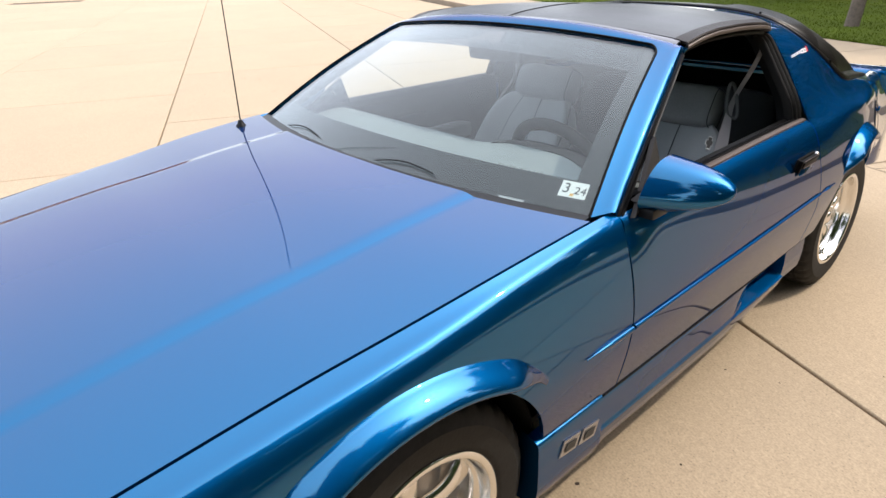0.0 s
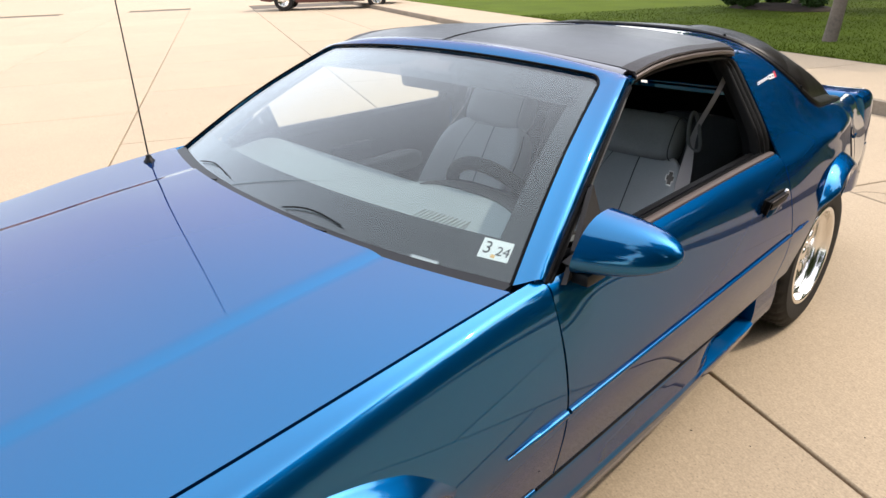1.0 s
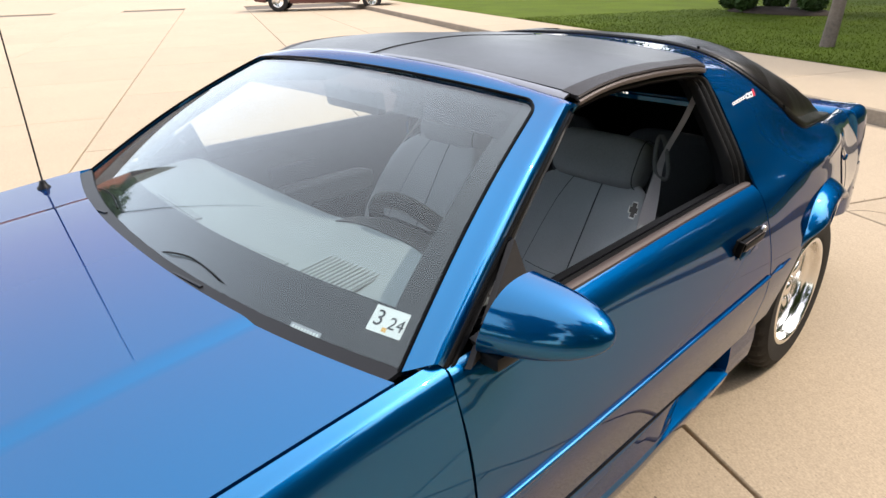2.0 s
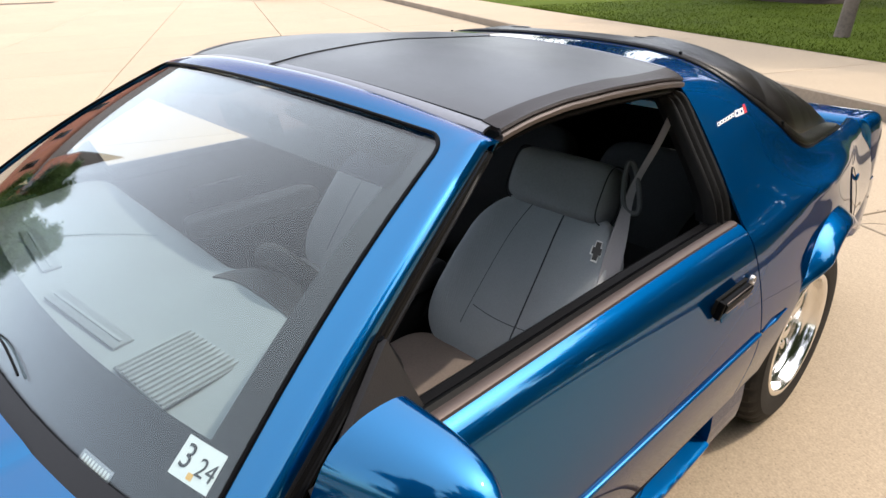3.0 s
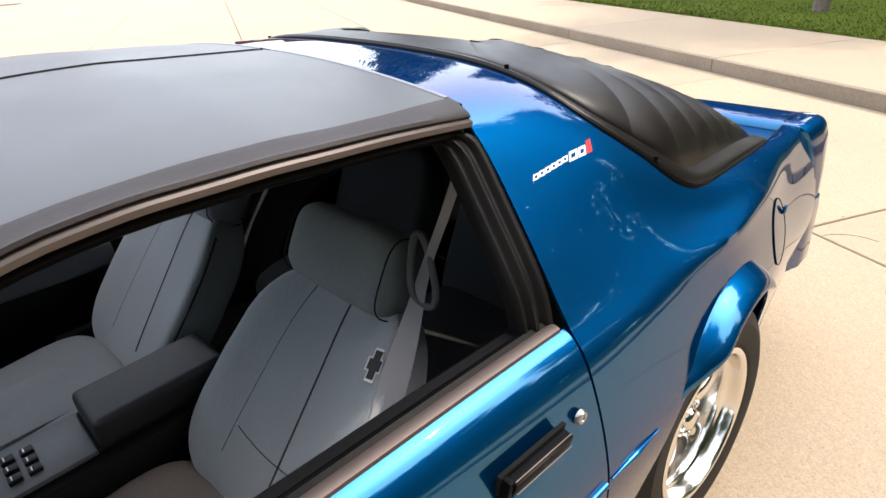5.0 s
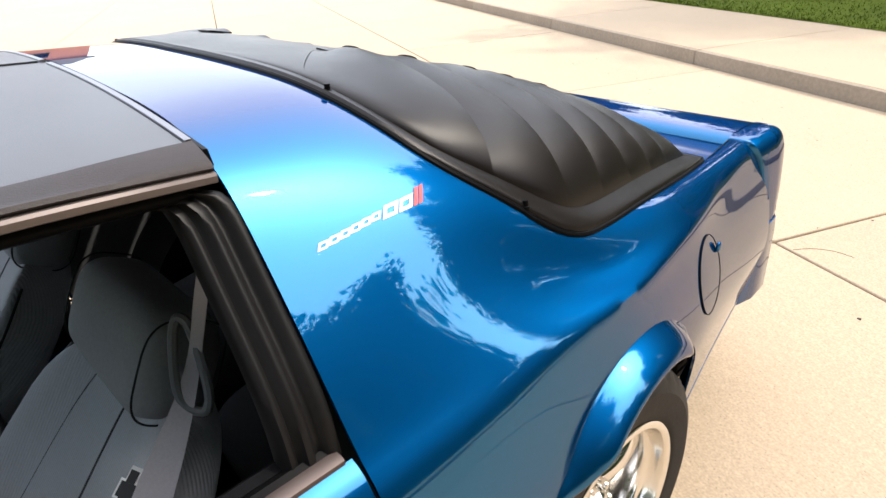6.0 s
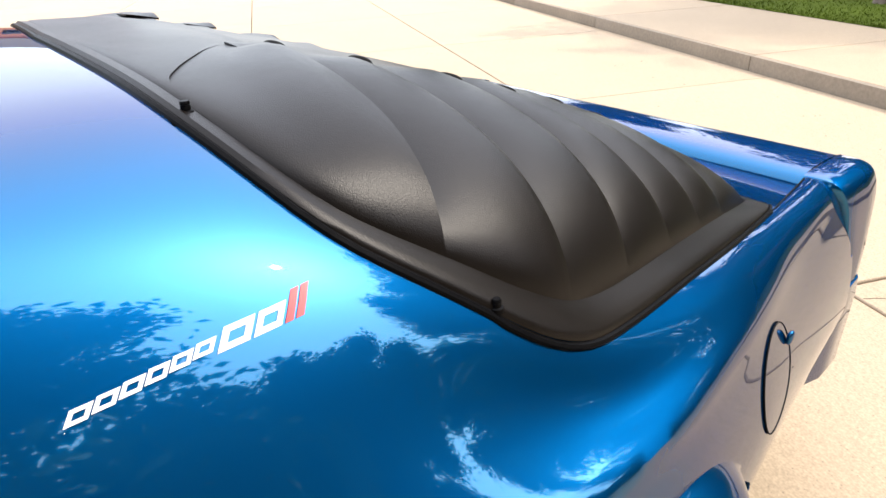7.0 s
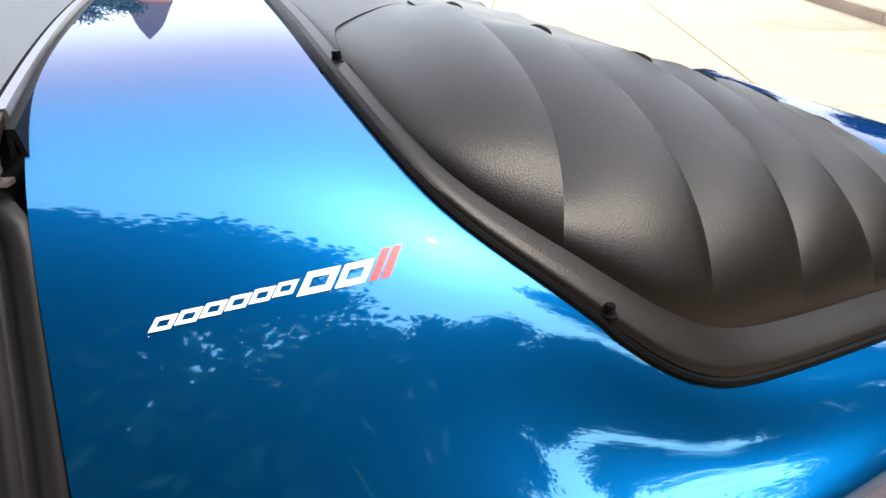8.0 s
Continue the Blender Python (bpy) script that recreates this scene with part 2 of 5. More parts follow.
# ---- geometry helpers: a shape is (verts, faces) ----
def spl(xs, ys):
    """A smooth curve through the given values, without overshoot."""
    x, y = np.array(xs, float), np.array(ys, float)
    h, d = np.diff(x), np.diff(y) / np.diff(x)
    m = np.zeros_like(y)
    for i in range(1, len(x) - 1):
        if d[i - 1] * d[i] > 0:
            w1, w2 = 2 * h[i] + h[i - 1], h[i] + 2 * h[i - 1]
            m[i] = (w1 + w2) / (w1 / d[i - 1] + w2 / d[i])
    m[0], m[-1] = d[0], d[-1]

    def f(t):
        i = min(max(int(np.searchsorted(x, t)) - 1, 0), len(h) - 1)
        u = (t - x[i]) / h[i]
        if u < 0:
            return float(y[0] + m[0] * (t - x[0]))
        if u > 1:
            return float(y[-1] + m[-1] * (t - x[-1]))
        return float(y[i] * (1 + 2 * u) * (1 - u) ** 2 + m[i] * h[i] * u * (1 - u) ** 2
                     + y[i + 1] * u * u * (3 - 2 * u) + m[i + 1] * h[i] * u * u * (u - 1))
    return f


def soft(f, h=0.035):
    """The curve f, eased over a short length."""
    return lambda t: (f(t - 2 * h) + 4 * f(t - h) + 6 * f(t) + 4 * f(t + h) + f(t + 2 * h)) / 16


def smooth_line(points, n, first=0):
    """A natural cubic spline through points, at n even places of its length, from the point of index first."""
    p = np.array(points, float)
    t = np.concatenate([[0], np.cumsum(np.sqrt(np.linalg.norm(np.diff(p, axis=0), axis=1)))])
    k = len(p)
    a, r = np.zeros((k, k)), np.zeros_like(p)
    a[0, 0] = a[-1, -1] = 1
    h = np.diff(t)
    for i in range(1, k - 1):
        a[i, i - 1], a[i, i], a[i, i + 1] = h[i - 1], 2 * (h[i - 1] + h[i]), h[i]
        r[i] = 6 * ((p[i + 1] - p[i]) / h[i] - (p[i] - p[i - 1]) / h[i - 1])
    s = np.linalg.solve(a, r)
    q = np.linspace(t[first], t[-1], 700)
    i = np.clip(np.searchsorted(t, q) - 1, 0, k - 2)
    u, v, hh = (q - t[i])[:, None], (t[i + 1] - q)[:, None], h[i][:, None]
    c = s[i] * v ** 3 / (6 * hh) + s[i + 1] * u ** 3 / (6 * hh) + (p[i] / hh - s[i] * hh / 6) * v + (p[i + 1] / hh - s[i + 1] * hh / 6) * u
    return even(c, n)


def even(c, n):
    c = np.array(c, float)
    l = np.concatenate([[0], np.cumsum(np.linalg.norm(np.diff(c, axis=0), axis=1))])
    w = np.linspace(0, l[-1], n)
    return np.stack([np.interp(w, l, c[:, j]) for j in range(c.shape[1])], 1)


def grid(p, wrap=False):
    p = np.array(p, float)
    a, b = p.shape[:2]
    f = [(i * b + j, (i + 1) * b + j, (i + 1) * b + j + 1, i * b + j + 1) for i in range(a - 1) for j in range(b - 1)]
    if wrap:
        f += [(i * b + b - 1, (i + 1) * b + b - 1, (i + 1) * b, i * b) for i in range(a - 1)]
    return [tuple(v) for v in p.reshape(-1, 3)], f


def shell(p, th, keep=None):
    """A sheet of thickness th behind the grid p; keep(centre) drops faces."""
    p = np.array(p, float)
    a, b = p.shape[:2]
    du, dv = np.gradient(p, axis=0), np.gradient(p, axis=1)
    nn = np.cross(du, dv)
    nn /= np.maximum(np.linalg.norm(nn, axis=2, keepdims=True), 1e-9)
    back = p - nn * th
    v, f = grid(p)
    if keep:
        f = [q for q in f if keep(np.mean([v[i] for i in q], axis=0))]
    k = len(v)
    edges = {}
    for q in f:
        for i in range(4):
            e = (q[i], q[(i + 1) % 4])
            edges[e] = True
    rim = [(e[1], e[0], e[0] + k, e[1] + k) for e in edges if (e[1], e[0]) not in edges]
    f = f + [tuple(reversed([i + k for i in q])) for q in f] + rim
    return v + [tuple(w) for w in back.reshape(-1, 3)], f


def flip(g):
    return g[0], [tuple(reversed(f)) for f in g[1]]


def mirrored(g):
    return [(-x, y, z) for x, y, z in g[0]], [tuple(reversed(f)) for f in g[1]]


def moved(g, m):
    return [tuple(m @ Vector(v)) for v in g[0]], g[1]


def joined(*gs):
    v, f = [], []
    for g in gs:
        k = len(v)
        v += list(g[0])
        f += [tuple(i + k for i in q) for q in g[1]]
    return v, f


def rbox(size, bevel=0.01, m=None, segments=2):
    bm = bmesh.new()
    bmesh.ops.create_cube(bm, size=1.0, matrix=Matrix.Diagonal((*size, 1)))
    if bevel:
        bmesh.ops.bevel(bm, geom=bm.edges[:], offset=min(bevel, 0.48 * min(size)), segments=segments, affect='EDGES', profile=0.6)
    bm.verts.index_update()
    g = [tuple(v.co) for v in bm.verts], [tuple(v.index for v in f.verts) for f in bm.faces]
    bm.free()
    return moved(g, m) if m is not None else g


def tube(path, r, n=8, caps=True):
    """A round bar along path; r is one radius or one a point."""
    p = np.array(path, float)
    r = np.broadcast_to(np.array(r, float), (len(p),))
    tg = np.gradient(p, axis=0)
    tg /= np.linalg.norm(tg, axis=1, keepdims=True)
    up = np.array([0.0, 0.0, 1.0]) if abs(tg[0][2]) < 0.9 else np.array([1.0, 0.0, 0.0])
    rows = []
    for i in range(len(p)):
        s = np.cross(tg[i], up)
        s /= np.linalg.norm(s)
        up = np.cross(s, tg[i])
        rows.append([p[i] + r[i] * (math.cos(2 * math.pi * k / n) * s + math.sin(2 * math.pi * k / n) * up) for k in range(n)])
    v, f = grid(rows, True)
    if caps:
        f += [tuple(range(n)), tuple(reversed(range(len(v) - n, len(v))))]
    return v, f


def ribbon(path, across, th):
    """A flat band along path with the given cross vector and thickness."""
    p, w = np.array(path, float), np.array(across, float)
    if w.ndim == 1:
        w = np.broadcast_to(w, p.shape)
    return shell(np.stack([p - w / 2, p, p + w / 2], 1), th)


def lathe(profile, n, wobble=None):
    """Turned round the x axis; profile rows are (radius, x)."""
    rows = []
    for k in range(n):
        a = 2 * math.pi * k / n
        rows.append([(x, (r - (wobble(r, x, k) if wobble else 0)) * math.cos(a), (r - (wobble(r, x, k) if wobble else 0)) * math.sin(a)) for r, x in profile])
    rows.append(rows[0])
    p = np.array(rows)
    v, f = grid(p[:-1])
    b = p.shape[1]
    f += [((n - 1) * b + j, j, j + 1, (n - 1) * b + j + 1) for j in range(b - 1)]
    return v, f


def cushion(size, e=0.45, n=20, shape=None):
    """A soft rounded block: a superellipsoid, bent by shape(point)."""
    def sg(c, k):
        return math.copysign(abs(c) ** k, c)
    rows = []
    for i in range(n + 1):
        a = -math.pi / 2 + math.pi * i / n
        row = []
        for j in range(2 * n):
            b = math.pi * j / n
            q = Vector((size[0] / 2 * sg(math.cos(a), e) * sg(math.cos(b), e), size[1] / 2 * sg(math.cos(a), e) * sg(math.sin(b), e), size[2] / 2 * sg(math.sin(a), e)))
            row.append(tuple(shape(q) if shape else q))
        rows.append(row)
    return flip(grid(rows, True))


def mesh(name, g, material, sharp=38):
    me = bpy.data.meshes.new(name)
    me.from_pydata([tuple(map(float, v)) for v in g[0]], [], g[1])
    me.validate()
    me.materials.append(material)
    me.shade_smooth()
    me.set_sharp_from_angle(angle=radians(sharp))
    return me


def part(name, g, material, parent, label="", sharp=38):
    ob = new(name, mesh(name, g, material, sharp))
    ob.parent = parent
    if label:
        tagged(ob, label)
    return ob


def thing(name, g, material, label, category, group="", kind="", sharp=38):
    return tagged(new(name, mesh(name, g, material, sharp)), label, category, group, kind)


def base(name, label, category, group="", m=None):
    ob = tagged(new(name), label, category, group)
    if m is not None:
        ob.matrix_world = m
    return ob


# ---- ground: concrete drive, kerb, footpath, lawn ----
DRIVE = radians(-24.5)
E1, E2 = Vector((math.cos(DRIVE), math.sin(DRIVE), 0)), Vector((-math.sin(DRIVE), math.cos(DRIVE), 0))


def on_drive(a, b, z=0.0):
    return E1 * a + E2 * b + Vector((0, 0, z))


_g = [on_drive(a, b, -0.03) for a, b in ((-600, -600), (600, -600), (600, 600), (-600, 600))]
ground = thing("ground", ([tuple(v) for v in _g], [(0, 1, 2, 3)]), GROUT, "bare earth sheet under the paving, out to the horizon", "ground", kind="structure")


# ---- the coupe: outline curves of the body ----
STY = [-1.05, -0.3, 0.2, 0.88, 2.17, 2.65, 3.0, 3.39, 3.8]
N6 = spl(STY, [.775, .852, .868, .862, .835, .858, .814, .729, .668]), spl(STY, [.64, .772, .824, .886, .88, .872, .851, .818, .790])
N7 = spl(STY, [.83, .895, .903, .900, .888, .885, .840, .765, .70]), spl(STY, [.56, .68, .72, .78, .78, .77, .745, .72, .70])
N8 = spl(STY, [.85, .91, .918, .925, .922, .913, .862, .790, .725]), spl(STY, [.46, .56, .60, .62, .62, .62, .61, .58, .56])
N9 = spl(STY, [.83, .900, .910, .914, .912, .900, .845, .782, .72]), spl(STY, [.38, .45, .50, .50, .50, .50, .46, .47, .47])
N10 = spl(STY, [.80, .87, .893, .896, .892, .885, .825, .757, .695]), spl(STY, [.28, .28, .405, .405, .405, .405, .28, .33, .38])
GAPY = [-1.05, -0.6, -0.3, 0.0, 0.2, 0.5, 0.8, 0.9]
GAP = spl(GAPY, [.70, .765, .79, .80, .81, .828, .834, .834]), spl(GAPY, [.66, .745, .79, .825, .845, .88, .902, .905])
UPY = [2.17, 2.42, 2.65, 2.75, 3.0, 3.2, 3.39, 3.5, 3.74]
U0 = lambda y: 0.0, spl(UPY, [1.271, 1.253, 1.185, 1.147, 1.05, .965, .878, .868, .850])
U1 = lambda y: 0.30, spl(UPY, [1.261, 1.245, 1.170, 1.132, 1.035, .955, .876, .866, .854])
U2 = spl(UPY, [.47, .47, .54, .58, .60, .59, .58, .56, .52]), spl(UPY, [1.248, 1.224, 1.09, 1.03, .975, .925, .872, .862, .850])
U3 = spl(UPY, [.60, .60, .695, .732, .707, .685, .652, .635, .60]), spl(UPY, [1.207, 1.176, 1.035, .965, .925, .896, .872, .863, .847])
U4 = spl(UPY, [.69, .693, .752, .775, .757, .722, .690, .675, .640]), spl(UPY, [1.105, 1.095, .975, .932, .908, .884, .866, .858, .840])
U5 = spl(UPY, [.765, .765, .80, .813, .790, .750, .714, .700, .664]), spl(UPY, [.99, .985, .904, .885, .879, .862, .846, .838, .818])
N6, N7, N8, N9, N10, U0, U1, U2, U3, U4, U5 = [(soft(a), soft(b)) for a, b in (N6, N7, N8, N9, N10, U0, U1, U2, U3, U4, U5)]
FRONT_AXLE, REAR_AXLE, AXLE_Z, ARCH = 0.200, 2.72, 0.33, 0.398
ARCH_Y = (0.165, 2.715)


def at(node, y):
    return node[0](y), node[1](y)


def ease(a, b, t):
    k = min(1, max(0, (t - a) / (b - a)))
    return k * k * (3 - 2 * k)


def shoulder(y):
    """The tight roll just under the belt line."""
    (a, b), (c, d) = at(N6, y), at(N7, y)
    return a + .25 * (c - a) + .008 * ease(.87, 1.03, y) * (1 - ease(2.3, 2.7, y)), b + .25 * (d - b)


def side_rows(y0, y1, nodes, rows, step=0.025, split=0.4, first=0, relax=0):
    ys = set(np.linspace(y0, y1, max(3, int((y1 - y0) / step))))
    for yc in ARCH_Y:
        for e in (-1, 1):
            for k in (0.0005, 0.002, 0.006, 0.012, 0.02, 0.03, 0.05):
                ye = yc + e * (ARCH - k)
                if y0 < ye < y1:
                    ys.add(ye)
            if y0 < yc + e * (ARCH + 0.002) < y1:
                ys.add(yc + e * (ARCH + 0.002))
    out = []
    for y in sorted(ys):
        c = smooth_line(nodes(y), 480, first)
        end = len(c)
        for yc in ARCH_Y:
            if abs(y - yc) < ARCH:
                lim = AXLE_Z + math.sqrt(ARCH ** 2 - (y - yc) ** 2)
                low = np.nonzero((c[:, 1] < lim) & (c[:, 0] > 0.7))[0]
                if len(low):
                    end = max(4, int(low[0]))
        level = min(.725, at(N6, y)[1] - .06)
        mid = max(3, min(int(np.nonzero((c[:, 1] < level) & (c[:, 0] > .6))[0][0]), end - 3))
        top_rows = int(rows * split)
        c = np.concatenate([even(c[:mid + 1], top_rows), even(c[mid:end], rows - top_rows + 1)[1:]])
        out.append([(x, y, z) for x, z in c])
    out = np.array(out)
    for _ in range(relax):
        out[1:-1, :top_rows] = (out[:-2, :top_rows] + 2 * out[1:-1, :top_rows] + out[2:, :top_rows]) / 4
    return out


car = base("sports_coupe", "teal-blue metallic sports coupe parked on concrete, driver window down", "car")
SIDES = ((lambda g: g, "left"), (mirrored, "right"))


def fender_nodes(y):
    g, s = at(GAP, y), at(N6, y)
    return [(g[0] + 0.0022, g[1]), ((g[0] + s[0]) / 2 + .002, (g[1] + s[1]) / 2 + 0.001), s, at(N7, y), at(N8, y), at(N9, y), at(N10, y)]


def door_nodes(y):
    s = at(N6, y)
    return [(s[0] - 0.016, s[1] + 0.008), s, shoulder(y), at(N7, y), at(N8, y), at(N9, y), at(N10, y)]


def rear_nodes(y):
    u1 = at(U1, y)
    return [(-u1[0], u1[1])] + [at(n, y) for n in (U0, U1, U2, U3, U4, U5, N6)] + [shoulder(y)] + [at(n, y) for n in (N7, N8, N9, N10)]


HATCH = np.concatenate([smooth_line([(0, 2.380), (.15, 2.385), (.36, 2.397), (.505, 2.414), (.605, 2.447), (.66, 2.488), (.712, 2.572), (.752, 2.65),
                                     (.767, 2.712), (.765, 2.765), (.752, 2.865), (.732, 3.0), (.70, 3.2), (.668, 3.375)], 90),
                        smooth_line([(.655, 3.40), (.4, 3.405), (0, 3.41)], 20)])


def deck_z(x, y):
    c = smooth_line(rear_nodes(y), 120, 1)
    i = int(np.argmax(c[:, 0]))
    return float(np.interp(x, c[:i, 0], c[:i, 1]))


def hatch_half(y):
    """Half width of the hatch opening at y."""
    if y < 2.385 or y > 3.40:
        return 0.0
    w = HATCH[:90]
    return float(np.interp(y, w[:, 1], w[:, 0]))


def lid_half(y):
    return float(np.interp(y, [3.39, 3.66, 3.75], [.662, .612, .606]))


FENDER = side_rows(-1.05, 0.867, fender_nodes, 84, 0.018)
DOOR = side_rows(0.873, 2.165, door_nodes, 40)
QUARTER = side_rows(2.171, 3.74, rear_nodes, 120, 0.018, 0.6, first=1)


def outside_hatch(c):
    return not (2.41 < c[1] < 3.39 and c[0] < hatch_half(c[1]) - 0.035) and not (c[1] >= 3.39 and c[0] < lid_half(c[1])) and c[1] < np.interp(-c[2], [-.86, -.84, -.81, -.74, -.54], [3.648, 3.660, 3.690, 3.706, 3.75]) + .008


for turned, side in SIDES:
    part("fender", turned(flip(shell(FENDER, -0.012))), PAINT, car)
    door = part("door", turned(flip(shell(DOOR, -0.012))), PAINT, car, "long coupe door with its glass wound down")
    part("quarter_panel", turned(flip(shell(QUARTER, -0.006, outside_hatch))), PAINT, car, "rear quarter panel with broad roof pillar")


def body_x(y, z):
    """Half width of the body side at y, z."""
    c = smooth_line((rear_nodes if y > 2.17 else door_nodes if y > .87 else fender_nodes)(y), 200, 1 if y > 2.17 else 0)
    i = int(np.nonzero(c[:, 0] > .6)[0][0])
    return float(np.interp(-z, -c[i:, 1], c[i:, 0]))


# crisp up-facing flare over each arch
FLARE = ((ARCH_Y[0], -66, 62, -40, 30, .446, .024, 34), (ARCH_Y[1], -52, 44, -22, 20, .452, -.030, 34))
for yc, a0, a1, m0, m1, r0, rs, aw in FLARE:
    rows = []
    for a in np.linspace(a0, a1, 73):
        m = ease(a0 + 6, m0, a) * (1 - ease(m1, a1 - 8, a))
        ro = r0 + rs * min(1, abs(a) / aw) ** 2
        row = []
        for dr, out in ((.006, -.003), (.001, -.0005), (-.004, .0085), (-.010, .0185), (-.018, .029), (-.028, .0385), (-.038, .0445), (-.044, .046), (-.0465, .0455), (-.052, .041), (-.056, .034), (-.058, .004)):
            r = ro + dr * (.30 + .70 * m)
            y, z = yc + r * math.sin(radians(a)), AXLE_Z + r * math.cos(radians(a))
            row.append((body_x(y, z) + out * m - .0015 * (m < .02), y, z))
        rows.append(row)
    for turned, side in SIDES:
        part("arch_flare", turned(flip(shell(rows, -.004))), PAINT, car, "flared lip over the wheel arch", 50)

# hood with two raised edges
HOODX = 0.508


def hood_z(x, y):
    gx, gz = at(GAP, y)
    x = abs(x)
    fall = min(1, max(0, (gx - x) / max(gx - HOODX, 0.01)))
    z = gz + 0.003 + 0.014 * fall ** 0.8 * min(1, max(0.15, (0.75 - y) / 0.7))
    if x < HOODX:
        z += 0.009 * (1 - (1 - min(1, (HOODX - x) / 0.042)) ** 1.6) + 0.006 * (1 - (x / HOODX) ** 2)
    return z


rows = []
inner = np.concatenate([np.linspace(0, .88, 20), [.90, .92, .94, .955, .97, .98, .99, 1.0]])
COLS = [(0, k) for k in inner] + [(1, k) for k in np.linspace(0, 1, 18)[1:]]
for s_, zone, k in [(-1, z_, k_) for z_, k_ in reversed(COLS[1:])] + [(1, z_, k_) for z_, k_ in COLS]:
    row = []
    for v in np.linspace(0, 1, 50):
        u = k * HOODX / .83 if zone == 0 else (HOODX + (.83 - HOODX) * k) / .83
        yr = 0.672 + 0.105 * u ** 2.2
        y = -1.0 + (yr + 1.0) * v
        gx = at(GAP, y)[0] - 0.0022
        x = s_ * (k * HOODX if zone == 0 else HOODX + (gx - HOODX) * k)
        row.append((x, y, hood_z(x, y)))
    rows.append(row)
hood = part("hood", shell(rows, 0.012), PAINT, car, "flat hood with a faint raised centre", 50)

# nose and tail
NOSE = []
for y, s, zt, zb in ((-1.0, 1.0, .66, .25), (-1.08, .99, .63, .24), (-1.15, .95, .57, .26), (-1.19, .88, .50, .30)):
    NOSE.append([(0.80 * s * math.sin(a), y, zb + (zt - zb) * (0.5 + 0.5 * math.cos(b))) for a, b in
                 [(-math.pi / 2 + math.pi * k / 24, 0) for k in range(25)] + [(math.pi / 2 - math.pi * k / 24, math.pi) for k in range(25)]])
v, f = grid(NOSE, True)
f += [tuple(range(len(v) - 50, len(v)))]
part("front_bumper", (v, f), PAINT, car)
TAIL = []
for y, s, zt in ((3.66, .672, .79), (3.78, .665, .79), (3.85, .64, .70)):
    TAIL.append([(s, y, .35), (s * 1.01, y, .5), (s, y, zt - .03), (s - .04, y, zt), (0, y, zt), (-s + .04, y, zt), (-s, y, zt - .03), (-s * 1.01, y, .5), (-s, y, .35)])
v, f = grid(TAIL)
f += [tuple(range(18, 27))]
part("tail_panel", (v, f), PAINT, car)
BUMP = [[(sx, y, z) for sx, y in ((.690, 3.60), (.716, 3.70), (.712, 3.80), (.68, 3.87), (.55, 3.915), (0, 3.94), (-.55, 3.915), (-.68, 3.87), (-.712, 3.80), (-.716, 3.70), (-.690, 3.60))] for z in (.34, .40, .54, .572, .58)]
for j in range(11):
    x, y, z = BUMP[4][j]
    BUMP[4][j] = (x * .97, y - .04, z)
part("rear_bumper", flip(shell(BUMP, 0.02)), PAINT, car)
# slim lower valance behind each rear wheel
for turned, side in SIDES:
    rows = []
    for y in np.linspace(3.10, 3.76, 18):
        x, z = at(N10, y)
        rows.append([(x - .004, y, z + .004), (x + .0008, y, z + .001), (x + .0012, y, z - .005), (x - .006, y, z - .040), (x - .022, y, z - .075), (x - .06, y, z - .085)])
    part("lower_valance", turned(flip(shell(rows, -.006))), PAINT, car)

# deck lid between louvre and spoiler
LID = spl([3.398, 3.46, 3.56, 3.63, 3.665], [.866, .851, .836, .831, .833])
rows = [[(u * (lid_half(y) - .004), y, LID(y) - .004 * u * u) for y in np.linspace(3.402, 3.66, 16)] for u in np.linspace(-1, 1, 31)]
part("deck_lid", shell(rows, .008), PAINT, car, "body-coloured rear deck lid")
for s in (1, -1):
    part("lid_gutter", shell([[(s * (lid_half(y) - .003 + .004 * k), y, LID(y) - .03 + (.0 if k == 0 else .0)) for k in (0, 1)] for y in np.linspace(3.40, 3.66, 8)], .004), DARK, car)
    part("lid_edge", shell([[(s * (lid_half(y) - .0015), y, z) for z in (LID(y) - .05, deck_z(lid_half(y), y) - .002)] for y in np.linspace(3.40, 3.68, 10)], .002), DARK, car)
# spoiler: centre blade and two end caps
SPOIL = [(3.648, .815), (3.650, .832), (3.656, .842), (3.672, .851), (3.70, .8555), (3.75, .857), (3.835, .853), (3.860, .840), (3.864, .80), (3.84, .78)]
rows = [[(x, y, z) for y, z in smooth_line(SPOIL, 24)] for x in np.linspace(-.604, .604, 15)]
spoiler = part("spoiler", flip(shell(rows, 0.012)), PAINT, car, "low body-coloured deck spoiler")
CAP_PATH = smooth_line([(.608, .853), (.645, .852), (.676, .842), (.695, .810), (.706, .74), (.717, .64), (.726, .54)], 34)
CAP_FRONT = spl([0, .2, .35, .5, 1], [3.645, 3.66, 3.685, 3.70, 3.745])
CAP_BACK = spl([0, .3, .6, 1], [3.865, 3.862, 3.845, 3.79])
